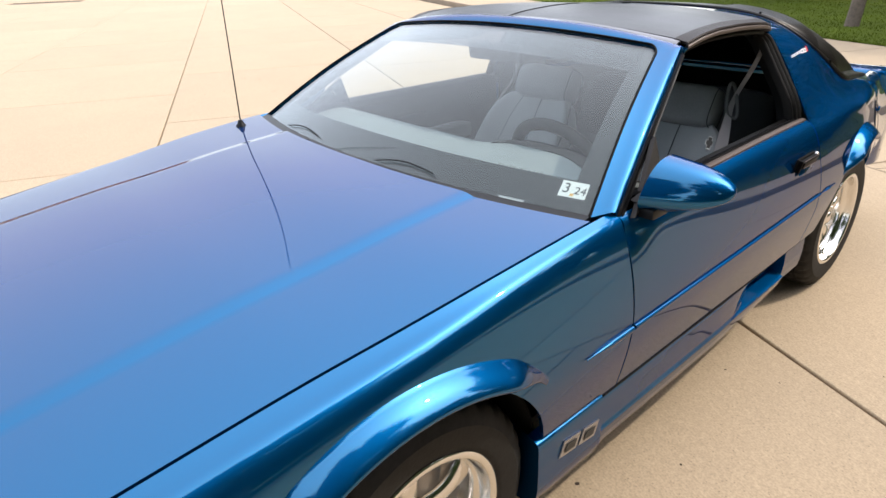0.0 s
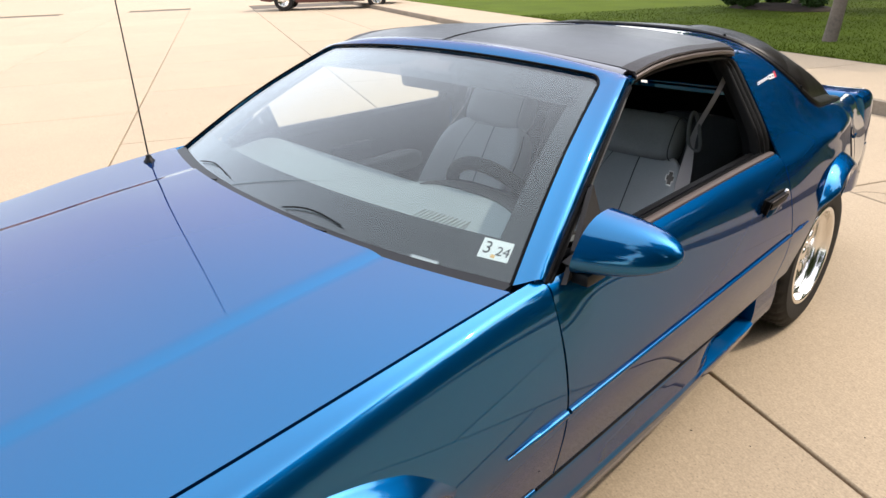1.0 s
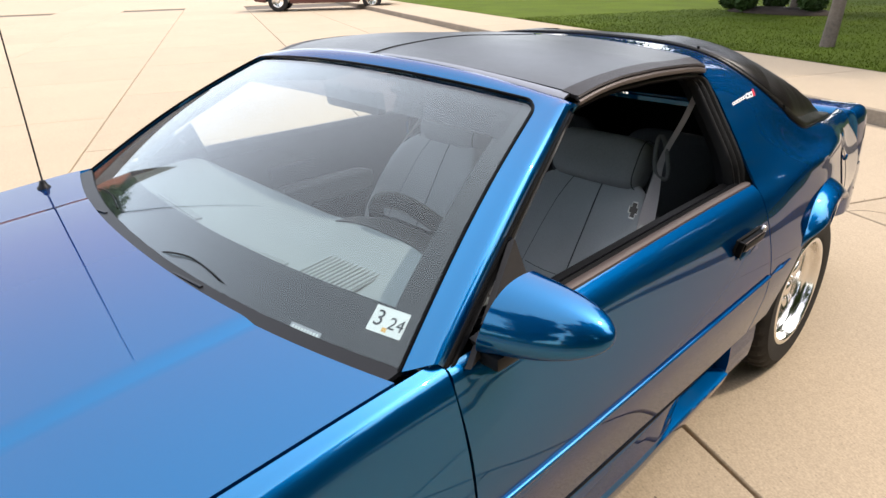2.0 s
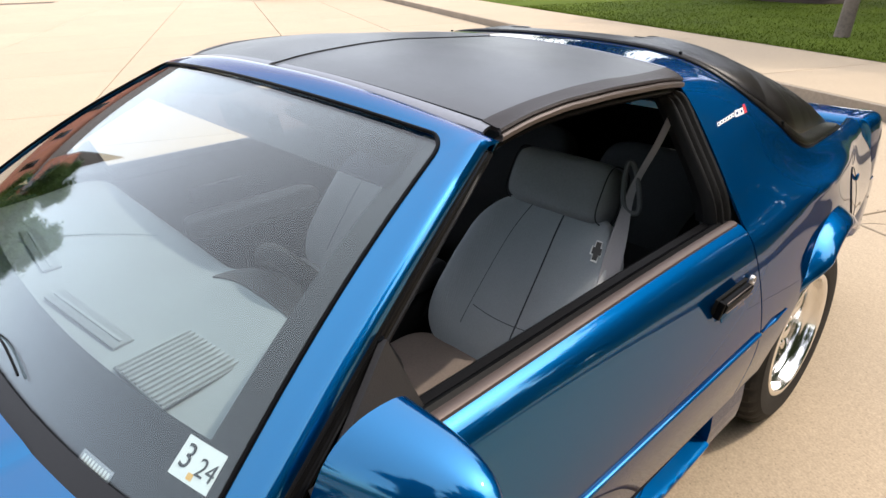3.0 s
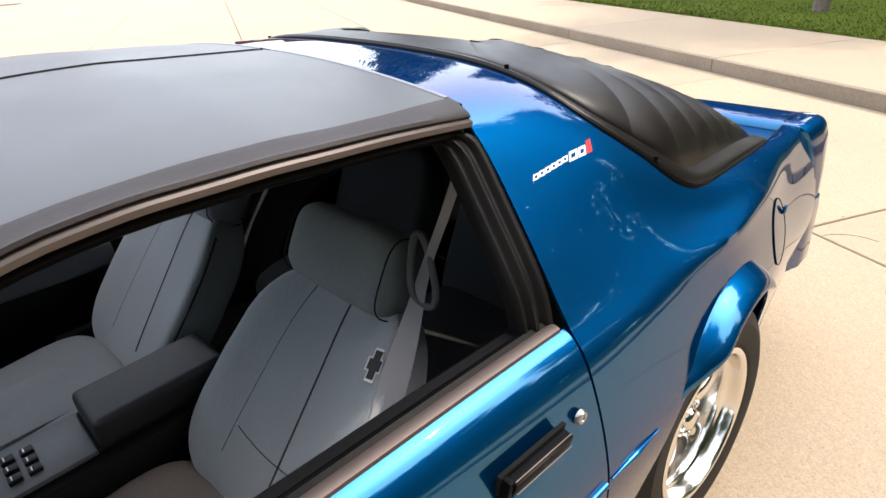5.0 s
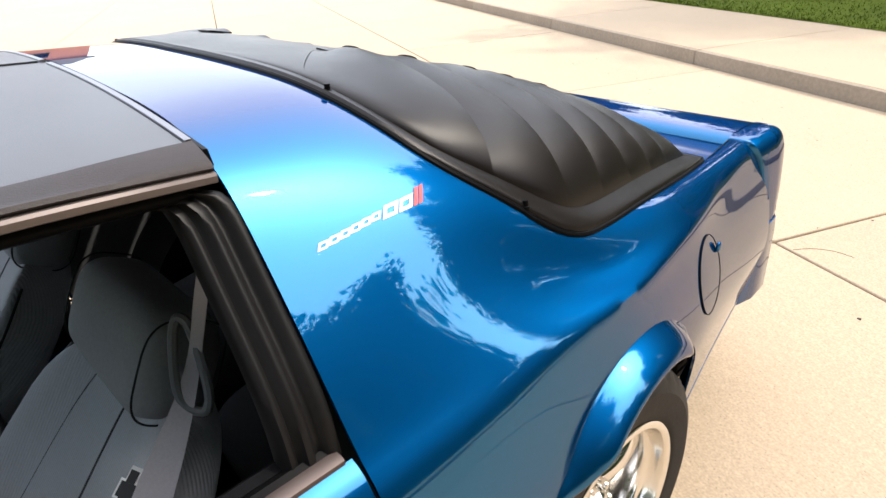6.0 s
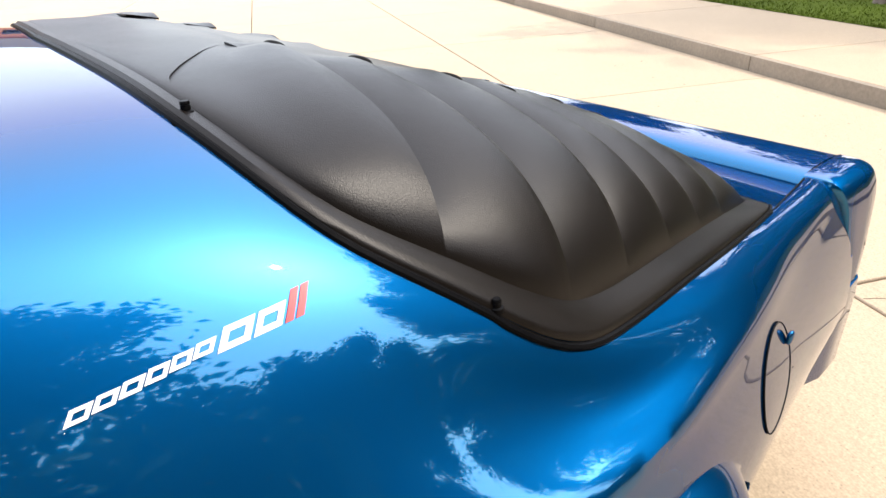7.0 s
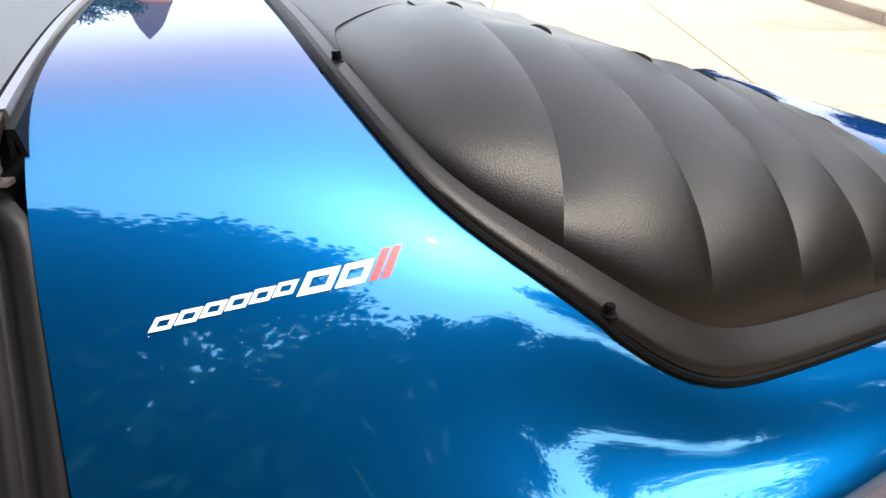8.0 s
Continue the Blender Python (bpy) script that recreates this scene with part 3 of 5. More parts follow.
for turned, side in SIDES:
    rows = []
    for i in range(34):
        k = i / 33
        a, b = CAP_PATH[max(i - 1, 0)], CAP_PATH[min(i + 1, 33)]
        out = Vector((-(b[1] - a[1]), 0, b[0] - a[0])).normalized()
        c = Vector((CAP_PATH[i][0], 0, CAP_PATH[i][1]))
        y0, y1 = CAP_FRONT(k), CAP_BACK(k)
        row = []
        for s, d in ((0, -.030), (.004, -.006), (.03, .001), (.08, .003), (.3, .003), (.6, .004), (.88, .002), (.97, -.004), (1.0, -.014), (1.0, -.035)):
            q = c + out * d
            row.append((q.x, y0 + (y1 - y0) * s, q.z))
        rows.append(row)
    part("spoiler_end_cap", turned(flip(shell(rows, 0.008))), PAINT, spoiler)


# ---- windscreen and its frame ----
def screen(u, v):
    """A place on the windscreen, u across (-1 to 1), v upwards (0 to 1)."""
    b = Vector((.812 * u, .700 + .105 * abs(u) ** 2.2, .897))
    t = Vector((.622 * u, 1.335 + .047 * u * u, 1.258 - .036 * u * u))
    p = b.lerp(t, v)
    return p + Vector((0, -0.45, 0.89)) * (0.028 * math.sin(math.pi * v) * (1 - 0.3 * u * u))


windscreen = part("windscreen", shell([[screen(u, v) for v in np.linspace(0, 1, 20)] for u in np.linspace(-1, 1, 41)], 0.004), GLASS, car, "raked clear windscreen")
windscreen.visible_shadow = False


def lower(p, d):
    return p + Vector((0, 0.45, -0.89)) * d


BANDS = ((np.linspace(-1, 1, 41), np.linspace(0.0, 0.16, 6)), (np.linspace(-1, -.915, 4), np.linspace(.15, 1, 16)),
         (np.linspace(.915, 1, 4), np.linspace(.15, 1, 16)))
for us, vs in BANDS:
    part("dark_border", shell([[lower(screen(u, v), 0.0065) for v in vs] for u in us], 0.001), FRIT, windscreen)

part("shade_band", shell([[lower(screen(u, v), 0.0052) for v in np.linspace(.80, .985, 6)] for u in np.linspace(-.94, .94, 31)], 0.0006), SHADE, windscreen, "tinted shade band along the top").visible_shadow = False
# rounded path along pillar, header, pillar
PATH_UV = [(1, v) for v in np.linspace(0.0, 0.93, 20)] + [(1 - .05 * (1 - math.cos(a)), .93 + .07 * math.sin(a)) for a in np.linspace(.25, 1.5, 6)] + [(u, 1) for u in np.linspace(.93, 0, 16)]
PATH_UV = PATH_UV + [(-u, v) for u, v in reversed(PATH_UV[:-1])]
FRAME_ROWS, PILLAR_EDGE = [], []
for u, v in PATH_UV:
    a = screen(u, v)
    s = 1 if u >= 0 else -1
    if v < 0.96:
        o = Vector((s * .868, .895, .895)).lerp(Vector((s * .680, 1.452, 1.214)), v / 0.96)
        o += Vector((s * .35, -.3, .8)) * 0.012 * math.sin(math.pi * min(1, v))
        o += (a - o).normalized() * (.034 - .016 * v)
        if s > 0 and u == 1:
            PILLAR_EDGE.append(o.copy())
    else:
        x = .680 * abs(u)
        o = Vector((s * x, 1.398 + .054 * (x / .68) ** 2, 1.281 - .067 * (x / .68) ** 2.4))
    a = a + Vector((0, -.45, .89)) * 0.004
    m1, m2 = (a.lerp(o, .45), a.lerp(o, .90)) if v < .96 else (a.lerp(o, .35), a.lerp(o, .75))
    up = Vector((s * .25 if v < .96 else 0, -.4, .88))
    FRAME_ROWS.append([a, m1 + up * (.009 if v < .96 else .010), m2 + up * (.016 if v < .96 else .010), o])
part("windscreen_frame", flip(shell([[tuple(q) for q in smooth_line([tuple(c) for c in r], 10)] for r in FRAME_ROWS], -0.022)), PAINT, car, "body-coloured windscreen pillars and header")
seal_path = [screen(u, v) + Vector((0, -.45, .89)) * 0.005 for u, v in PATH_UV]
part("windscreen_seal", tube([tuple(q) for q in seal_path], 0.0038, 8), RUBBER, car)
rows = [[tuple(screen(u, -.005) + Vector((0, d * -.085, -.002 - d * .015))) for d in np.linspace(-.1, 1, 5)] for u in np.linspace(-1, 1, 31)]
part("cowl_panel", shell(rows, 0.01), BLACKP, car, "black plastic cowl grille under the windscreen")


# ---- lift-out roof panels ----
ROOF_MID = spl([1.38, 1.42, 1.5, 1.6, 1.7, 1.8, 1.9, 2.0, 2.1, 2.16], [1.270, 1.274, 1.284, 1.290, 1.293, 1.292, 1.285, 1.278, 1.271, 1.267])
ROOF_FALL = spl([1.40, 1.45, 1.5, 1.6, 1.75, 1.95, 2.05, 2.1, 2.16], [.060, .054, .046, .037, .034, .035, .035, .038, .045])
EDGE_Y = [1.45, 1.55, 1.65, 1.75, 1.85, 1.95, 2.05, 2.15]
EDGE_X = spl(EDGE_Y, [.664, .676, .682, .684, .682, .674, .661, .632])
EDGE_Z = spl(EDGE_Y, [1.222, 1.246, 1.2545, 1.2545, 1.250, 1.243, 1.232, 1.2145])


def roof_z(x, y):
    return ROOF_MID(y) - ROOF_FALL(y) * (abs(x) / .63) ** 2.3


def roof_front(x):
    return 1.412 + .050 * (abs(x) / .66) ** 2


def roof_patch(x0, x1, y0, y1, lift, nx=24, ny=24):
    return [[(x, (roof_front(x) + y0) + ((y1 - roof_front(x) - y0) * k), roof_z(x, (roof_front(x) + y0) + ((y1 - roof_front(x) - y0) * k)) + lift) for k in np.linspace(0, 1, ny)] for x in np.linspace(x0, x1, nx)]


for turned, side in SIDES:
    rows = []
    for u in np.linspace(0, 1, 28):
        row = []
        for k in np.linspace(0, 1, 28):
            f = roof_front(.62 * u) + .0175
            y = f + (2.151 - f) * k
            x = .024 + u * (EDGE_X(max(y, 1.45)) - .045 - .024)
            row.append((x, y, roof_z(x, y) + .006))
        rows.append(row)
    panel = part("roof_panel", turned(shell(rows, 0.02)), VINYL, car, "black vinyl-covered lift-out roof panel")
    rows, rows2 = [], []
    for y in np.linspace(1.468, 2.162, 30):
        ex, ez = EDGE_X(y), EDGE_Z(y)
        vx = ex - .047
        vz = roof_z(vx, y) + .0075
        rows.append([(vx, y, vz), (vx + .016, y, vz + .20 * (ez - vz)), (vx + .034, y, vz + .55 * (ez - vz)), (ex - .003, y, ez + .005), (ex, y, ez + .0005), (ex - .004, y, ez - .004)])
        rows2.append([(ex - .006, y, ez - .004), (ex + .0015, y, ez - .0045), (ex + .004, y, ez - .008), (ex + .0025, y, ez - .016), (ex - .003, y, ez - .0185), (ex - .020, y, ez - .021)])
    part("edge_binding", turned(flip(shell(rows, -0.010))), mat("worn_vinyl_edge", (0.024, 0.018, 0.017), 0.46, spec=0.22, vary=0.16, fine=150, bump=0.2, bump_scale=600) if side == "left" else bpy.data.materials["worn_vinyl_edge"], panel, "scuffed grey-brown edge binding")
    part("drip_trim", turned(flip(shell(rows2, -0.004))), DRIP, panel, "satin metal drip trim")
    part("front_trim", turned(shell([[(x, roof_front(x) + d, roof_z(x, roof_front(x)) + h) for d, h in ((-.014, -.016), (-.011, .001), (-.006, .005), (.004, .008), (.013, .009), (.0165, .003))] for x in np.linspace(.022, .640, 24)], 0.006)), TRIMGREY, panel, "satin grey metal front strip")
    part("rear_trim", turned(shell([[(x, 2.153 + d, roof_z(x, 2.153) + h) for d, h in ((0, .002), (.002, .007), (.010, .007), (.012, -.006))] for x in np.linspace(.022, .578, 20)], 0.006)), TRIMGREY, panel, "satin grey metal rear strip")
part("roof_bar", shell(roof_patch(-.0205, .0205, .004, 2.165, .003, 6, 20), 0.03), VINYL, car, "narrow black centre roof bar")
rows = [[(x, 2.162 + d, roof_z(x, 2.16) + h) for d, h in ((0, -.02), (.003, .002), (.009, .001), (.012, -.02))] for x in np.linspace(-.60, .60, 30)]
part("roof_seal", shell(rows, 0.004), RUBBER, car)


# ---- rear louvre over the hatch ----
def hatch_top(y):
    return spl([2.42, 2.52, 2.71, 2.88, 3.02, 3.16, 3.28, 3.36, 3.40], [1.259, 1.256, 1.212, 1.163, 1.116, 1.062, 1.005, .950, .90])(y)


louvre = part("rear_louvre", ([(0, 0, 0), (0.001, 0, 0), (0, 0.001, 0)], [(0, 1, 2)]), LOUVRE, car, "matt black slatted rear-window louvre with textured finish")
rim_width = spl([2.38, 2.5, 2.6, 2.72, 3.4], [.022, .036, .043, .050, .054])
rim_rows = []
n = len(HATCH)
for i in range(n):
    a = Vector((*HATCH[i], 0))
    tgt = Vector((*HATCH[min(i + 1, n - 1)], 0)) - Vector((*HATCH[max(i - 1, 0)], 0))
    nrm = Vector((-tgt.y, tgt.x, 0)).normalized()
    if i == 0:
        nrm = Vector((0, 1, 0))
    if i == n - 1:
        nrm = Vector((0, -1, 0))
    w = rim_width(a.y)
    row = []
    for k in (0.0, 0.03, 0.10, 0.4, 0.7, 1.0):
        q = a + nrm * (0.011 + (w - .011) * k)
        z = deck_z(abs(q.x), min(q.y, 3.6)) + (0.0 if k == 0 else 0.0042 if k == .03 else 0.0052)
        row.append((max(q.x, 0.0), q.y, z))
    rim_rows.append(row)
half_rim = flip(shell(rim_rows, -0.004))
louvre.data = mesh("rear_louvre", joined(half_rim, mirrored(half_rim)), LOUVRE)
seal = [(x * .992, y + .004 * (y < 2.6), deck_z(abs(x) * .992, y + .004 * (y < 2.6)) + .0005) for x, y in HATCH]
part("hatch_seal", tube([(x, y, z) for x, y, z in seal] + [(-x, y, z) for x, y, z in reversed(seal)], 0.0052, 8), RUBBER, car)


RIM_IN = np.array([(r[-1][0], r[-1][1]) for r in rim_rows[:90]])


def hump_half(y):
    return max(0.06, float(np.interp(y, RIM_IN[:, 1], RIM_IN[:, 0])) + .006)


def hump(u, y, off):
    """A place on the louvre's dome; u from -1 to 1 across."""
    w = hump_half(y)
    zf = deck_z(w, y) + 0.002
    zt = hatch_top(y)
    a = abs(u)
    z = zf + max(0.004, zt - zf) * (1 - a ** 3.1) ** 0.57
    m = min(1, max(0, (a - .30) / .16))
    return (w * u, y - 0.06 * (1 - m) * 0, z + off * (1 - a ** 10) * (.15 + .85 * m * m * (3 - 2 * m)))


def slat_lift(v):
    """Front tucked well under the slat before, the back swelling, its edge rolled down."""
    return 0.016 - 0.046 * max(0, 1 - v) ** 1.8 - 0.004 * max(0, (v - .93) / .07) ** 2


# each rear edge: its y in the middle, how far it bows back, and how it turns forward again down the side
EDGES = ((2.600, -.21, 0), (2.614, .006, .040), (2.722, .052, .050), (2.868, .050, .060), (2.972, .050, .030), (3.096, .030, .016), (3.235, .0, .020), (3.352, .0, .0))
US = np.sin(np.linspace(-math.pi / 2, math.pi / 2, 97))
FRONT_SEAM = spl([0, .20, .23, .27, .31, .35, .39, .44, .7], [2.588, 2.586, 2.572, 2.530, 2.495, 2.462, 2.437, 2.431, 2.431])


def edge_y(i, u):
    c, bow, turn = EDGES[i]
    u = abs(u)
    if i == 0:
        lo, hi = 2.43, 2.60
        for _ in range(14):
            mid = (lo + hi) / 2
            if mid < FRONT_SEAM(u * hump_half(mid)):
                lo = mid
            else:
                hi = mid
        return lo
    return c + bow * u * u - turn * u ** 7


for i in range(len(EDGES)):
    rows = []
    for u in US:
        y1 = edge_y(i, u)
        y0 = 2.405 if i == 0 else edge_y(i - 1, u)
        vs = np.concatenate([np.linspace(0, .8, 10), np.linspace(.84, .985, 7), [1.0]])
        if i == 0:
            row = [hump(u, y0 + (y1 - y0 + .003) * v, .001) for v in vs]
        elif i == 1:
            row = [hump(u, y0 - .004 + (y1 - y0 + .006) * v, .016 * ease(.25, 1, v) + .003 * ease(0, .12, v) - .002) for v in vs]
        else:
            row = [hump(u, y0 - .010 + (y1 - y0 + .012) * v, slat_lift(v)) for v in vs]
        rows.append(row)
    part("slat", shell(rows, 0.005), LOUVRE, louvre)
rows = [[hump(u, 3.348 + .050 * v, -0.004 - 0.02 * v) for v in np.linspace(0, 1, 5)] for u in US]
part("slat", shell(rows, 0.005), LOUVRE, louvre)
# an open scoop at the inner end of each slat, both sides of the flat middle
for i in range(1, len(EDGES) - 1):
    x = (0, .275, .300, .325, .340, .345, .340)[i]
    y = edge_y(i, x / .68) + .004
    for s in (-1, 1):
        w = hump_half(y)
        px, py, pz = hump(s * x / w, y, .0)
        rows = [[(px + s * .040 * k, py - .050 + .058 * v, hump((px + s * .040 * k) / w, py - .050 + .058 * v, 0)[2] + .003 + .012 * math.cos(k * 1.45) * v) for v in np.linspace(0, 1, 6)] for k in np.linspace(-1, 1, 11)]
        part("scoop", shell(rows, 0.003), LOUVRE, louvre)
        part("scoop_opening", moved(cushion((.066, .014, .018), .9, 12), pose(px, py + .002, pz + .007, -22, 0, 0)), DARK, louvre)
for x, y in ((.473, 2.428), (.720, 2.609), (-.473, 2.428), (-.720, 2.609)):
    z = deck_z(abs(x), y) + .004
    part("thumb_nut", joined(moved(lathe([(0, .012), (.004, .012), (.005, .0105), (.005, .0085), (.0042, .008), (.005, .0075), (.005, .003), (.0072, .002), (.0072, -.004)], 14), pose(x, y, z + .002, 0, -90, 0))), RUBBER, louvre)
rows = [[(x, y, deck_z(abs(x), y) - .012) for y in np.linspace(2.42, 3.38, 20)] for x in np.linspace(-.42, .42, 9)]
part("hatch_glass", shell(rows, 0.004), TINTED, car)


# ---- wheels ----
def tread(r, x, k):
    edge = abs(x) > 0.052
    if r > 0.316:
        if edge and k % 6 in (0, 1):
            return 0.007
        if not edge and (k + int(abs(x) * 120)) % 8 in (0, 1):
            return 0.006
    return 0.0


TYRE_PROFILE = [(.205, -.095), (.225, -.108), (.27, -.113), (.305, -.104), (.321, -.092), (.328, -.075), (.329, -.056), (.320, -.054), (.320, -.046), (.330, -.044),
                (.331, -.022), (.322, -.020), (.322, -.012), (.331, -.010), (.331, .010), (.322, .012), (.322, .020), (.331, .022), (.330, .044), (.320, .046), (.320, .054),
                (.329, .056), (.328, .075), (.321, .092), (.305, .104), (.285, .111), (.283, .113), (.27, .113), (.235, .110), (.225, .108), (.205, .095)]
TYRE_GEO = lathe(TYRE_PROFILE, 192, tread)
BARREL = lathe([(.211, .097), (.217, .102), (.2175, .107), (.214, .110), (.206, .1105), (.201, .108), (.198, .102), (.196, .088), (.191, .074), (.188, .069), (.183, .067), (.180, .062), (.178, .048), (.174, .030), (.166, 0), (.16, -.09)], 96)
DISC = lathe([(.0, .012), (.05, .012), (.16, -.035), (.175, -.04)], 48)


def spoke_geo():
    g = []
    for k in range(5):
        rows = []
        for t in np.linspace(0, 1, 10):
            r = 0.045 + t * (0.180 - 0.045)
            w = 0.029 - 0.006 * math.sin(math.pi * t) + 0.014 * t * t
            d = 0.030 + 0.004 * t + 0.010 * math.sin(math.pi * t)
            row = []
            for a in np.linspace(0, 2 * math.pi, 17)[:-1]:
                row.append((d + 0.014 * math.sin(a) * (1.15 if math.sin(a) > 0 else 0.9), r * 1.0, w * math.cos(a)))
            rows.append(row)
        v, f = grid(rows, True)
        f += [tuple(range(16)), tuple(reversed(range(len(v) - 16, len(v))))]
        g.append(moved((v, f), pose(0, 0, 0, k * 72 + 18)))
    return joined(*g)


SPOKES = spoke_geo()
CAP = lathe([(.0, .076), (.018, .075), (.029, .069), (.034, .058), (.036, .047), (.050, .043), (.058, .028), (.058, .0)], 40)
NUT = lathe([(.0, .068), (.008, .066), (.012, .058), (.013, .04), (.013, .025)], 12)
for yc, s in ((FRONT_AXLE, 1), (REAR_AXLE, 1), (FRONT_AXLE, -1), (REAR_AXLE, -1)):
    turn = pose(.765 * s, yc, AXLE_Z, 0, 0, 0 if s > 0 else 180)
    tyre = part("wheel", moved(BARREL, turn), CHROME, car, "polished five-spoke alloy wheel")
    part("tyre", moved(TYRE_GEO, turn), TYRE, tyre, "black tyre with blocky tread", 30)
    part("spokes", moved(SPOKES, turn), CHROME, tyre)
    part("inner_dish", moved(DISC, turn), SATIN, tyre)
    part("centre_cap", moved(CAP, turn), CHROME, tyre)
    for k in range(5):
        part("lug_nut", moved(NUT, turn @ pose(0, 0, 0, 72 * k + 54) @ pose(0, .045, 0)), CHROME, tyre)
    a = np.linspace(.12, math.pi - .12, 40)
    ya = ARCH_Y[0 if yc < 1 else 1]
    rows = [[(s * x, ya + (ARCH + .010) * math.cos(q), AXLE_Z + (ARCH + .010) * math.sin(q)) for x in (.52, .70, min(.86, at(N10, ya + (ARCH + .010) * math.cos(q))[0] - .016))] for q in a]
    part("wheel_well", shell(rows, .006), DARK, car, "black wheel arch liner")
    rows = [[(s * .53, ya + r * math.cos(q), AXLE_Z + r * math.sin(q)) for r in (0.02, .2, ARCH + .01)] for q in a]
    part("inner_well", shell(rows, .006), DARK, car)

# ---- sills, mouldings, handles, fuel flap ----
rows_floor = [[(x, y, .21) for y in np.linspace(-.95, 3.5, 6)] for x in (-.68, .68)]
part("underbody", shell(rows_floor, .02), DARK, car)


def sill_section(y):
    """The skirt's outline: a full front piece, a ledge, then past y 1.6 a scoop closed by a fin."""
    f = 1.0 if y < .800 else 0.0
    t = min(1, max(0, (y - 1.60) / .42))
    t = t * t * (3 - 2 * t) if y < 2.088 else 0.0
    back = .020 * min(1, max(0, (y - 1.5) / .6))
    e = 1.0 if y > 2.088 else 0.0
    if f:
        pts = [(.866, .422), (.893, .413), (.901, .408), (.9045, .390), (.905, .36), (.906, .335), (.906, .30), (.905, .25), (.898, .225), (.884, .205), (.84, .196)]
    else:
        pts = [(.868, .398), (.892, .3965), (.8965, .393), (.898 - .045 * t, .36), (.8985 - .072 * t, .33), (.899 - .082 * t, .305), (.8992 - .078 * t, .298), (.9005 - .040 * t, .2955 - .007 * t),
               (.9045 - .004 * t, .2925 - .012 * t), (.9050, .288 - .012 * t), (.900, .258), (.891, .228), (.880, .207), (.84, .196)]
        if e:
            pts = [(.868, .398), (.892, .3965), (.8965, .393), (.898, .36), (.8985, .34), (.899, .32), (.898, .29), (.896, .262), (.891, .230), (.879, .208), (.84, .196)]
    return [(x - back, z + .02 * e * (z < .3)) for x, z in pts]


def body_badge(z):
    """Half width of the front skirt piece at height z."""
    c = smooth_line(sill_section(.7), 60)
    return float(np.interp(-z, -c[:, 1], c[:, 0])) + .0012


SILL_Y = list(np.linspace(.530, .797, 10)) + [.799, .8015, .804] + list(np.linspace(.82, 1.98, 42)) + list(np.linspace(2.0, 2.084, 8)) + [2.0865, 2.0895, 2.092, 2.15, 2.2, 2.25, 2.283]
for turned, side in SIDES:
    rows = [[(x, y, z) for x, z in (even(smooth_line(sill_section(y), 80), 48) if y < .800 else even(sill_section(y), 48))] for y in SILL_Y]
    rows = [[(.80, .534, z) for x, y, z in rows[0]]] + rows
    skirt = part("side_skirt", turned(flip(shell(rows, -.012))), PAINT, car, "body-coloured side skirt with air scoop")
    part("sill_groove", turned(tube([(.8935 - .014 * max(0, (y - 1.5)), y, .4008) for y in np.linspace(.81, 2.28, 24)], .0052, 8)), DARK, skirt)
    if side == "left":
        for k, (a, b) in enumerate(((.612, .682), (.694, .764))):
            part("badge", flip(shell([[(body_badge(z), y + .5 * (z - .33), z - .12 * (y - .61)) for z in (.322, .336, .350, .364)] for y in np.linspace(a, b, 5)], -.003)), SATIN, skirt, "small silver badge shape")
            part("badge_core", flip(shell([[(body_badge(z) + .0046, y + .5 * (z - .33), z - .12 * (y - .61)) for z in (.332, .338, .347, .353)] for y in np.linspace(a + .014, b - .014, 5)], -.001)), INK, skirt)
    for name, y0, y1 in (("side_moulding", .67, .865), ("side_moulding", .876, 2.158), ("side_moulding", 2.176, 2.335)):
        ys = np.linspace(y0, y1, 40)
        pts = []
        for y in ys:
            z = .605 + .010 * (y - .9)
            c = smooth_line(door_nodes(min(max(y, .88), 2.16)), 120)
            x = float(np.interp(-z, -c[:, 1], c[:, 0]))
            if y > 2.17:
                c = smooth_line(rear_nodes(y), 200, 1)
                c = c[int(np.argmax(c[:, 0])) - 60:]
                x = float(np.interp(-z, -c[:, 1], c[:, 0]))
            pts.append((x + .002, y, z))
        rad = [.0085 * min(1, (y - y0 + .004) / .10, 1 if y1 < 2.2 else (y1 - y + .004) / .10) if name and (y0 < .7 or y1 > 2.2) else .0070 for y in ys]
        part(name, turned(tube(pts, np.maximum(rad, .002), 10)), PAINT, car)
    # door handle and lock
    doors = [o for o in car.children if o.name.startswith("door")]
    door = doors[0 if side == "left" else -1]
    hx = .896
    part("handle_recess", turned(rbox((.004, .116, .036), .002, pose(hx + .005, 1.996, .760, 0, -24, 0))), PAINT, door)
    part("handle_well", turned(rbox((.008, .150, .040), .003, pose(hx + .0005, 1.988, .789, 0, 10, 0))), DARK, door)
    part("door_handle", turned(joined(rbox((.020, .132, .026), .004, pose(hx + .013, 1.992, .787, 0, 16, 0)), rbox((.018, .010, .046), .003, pose(hx + .009, 1.922, .782, 0, 10, 0)))), RUBBER, door, "black pull handle with bright edges")
    part("handle_trim", turned(joined(rbox((.002, .128, .0022), .0008, pose(hx + .0215, 1.992, .800, 0, 16, 0)), rbox((.002, .128, .0022), .0008, pose(hx + .0232, 1.992, .777, 0, 16, 0)))), BRONZE, door)
    part("door_lock", turned(moved(lathe([(0, .006), (.005, .006), (.0065, .008), (.0105, .008), (.0125, .005), (.013, 0)], 28), pose(hx - .004, 2.113, .781, 0, 0, 0))), SATIN, door, "round satin metal lock")
    # belt strips along the door top
    rows, rows2, rows3 = [], [], []
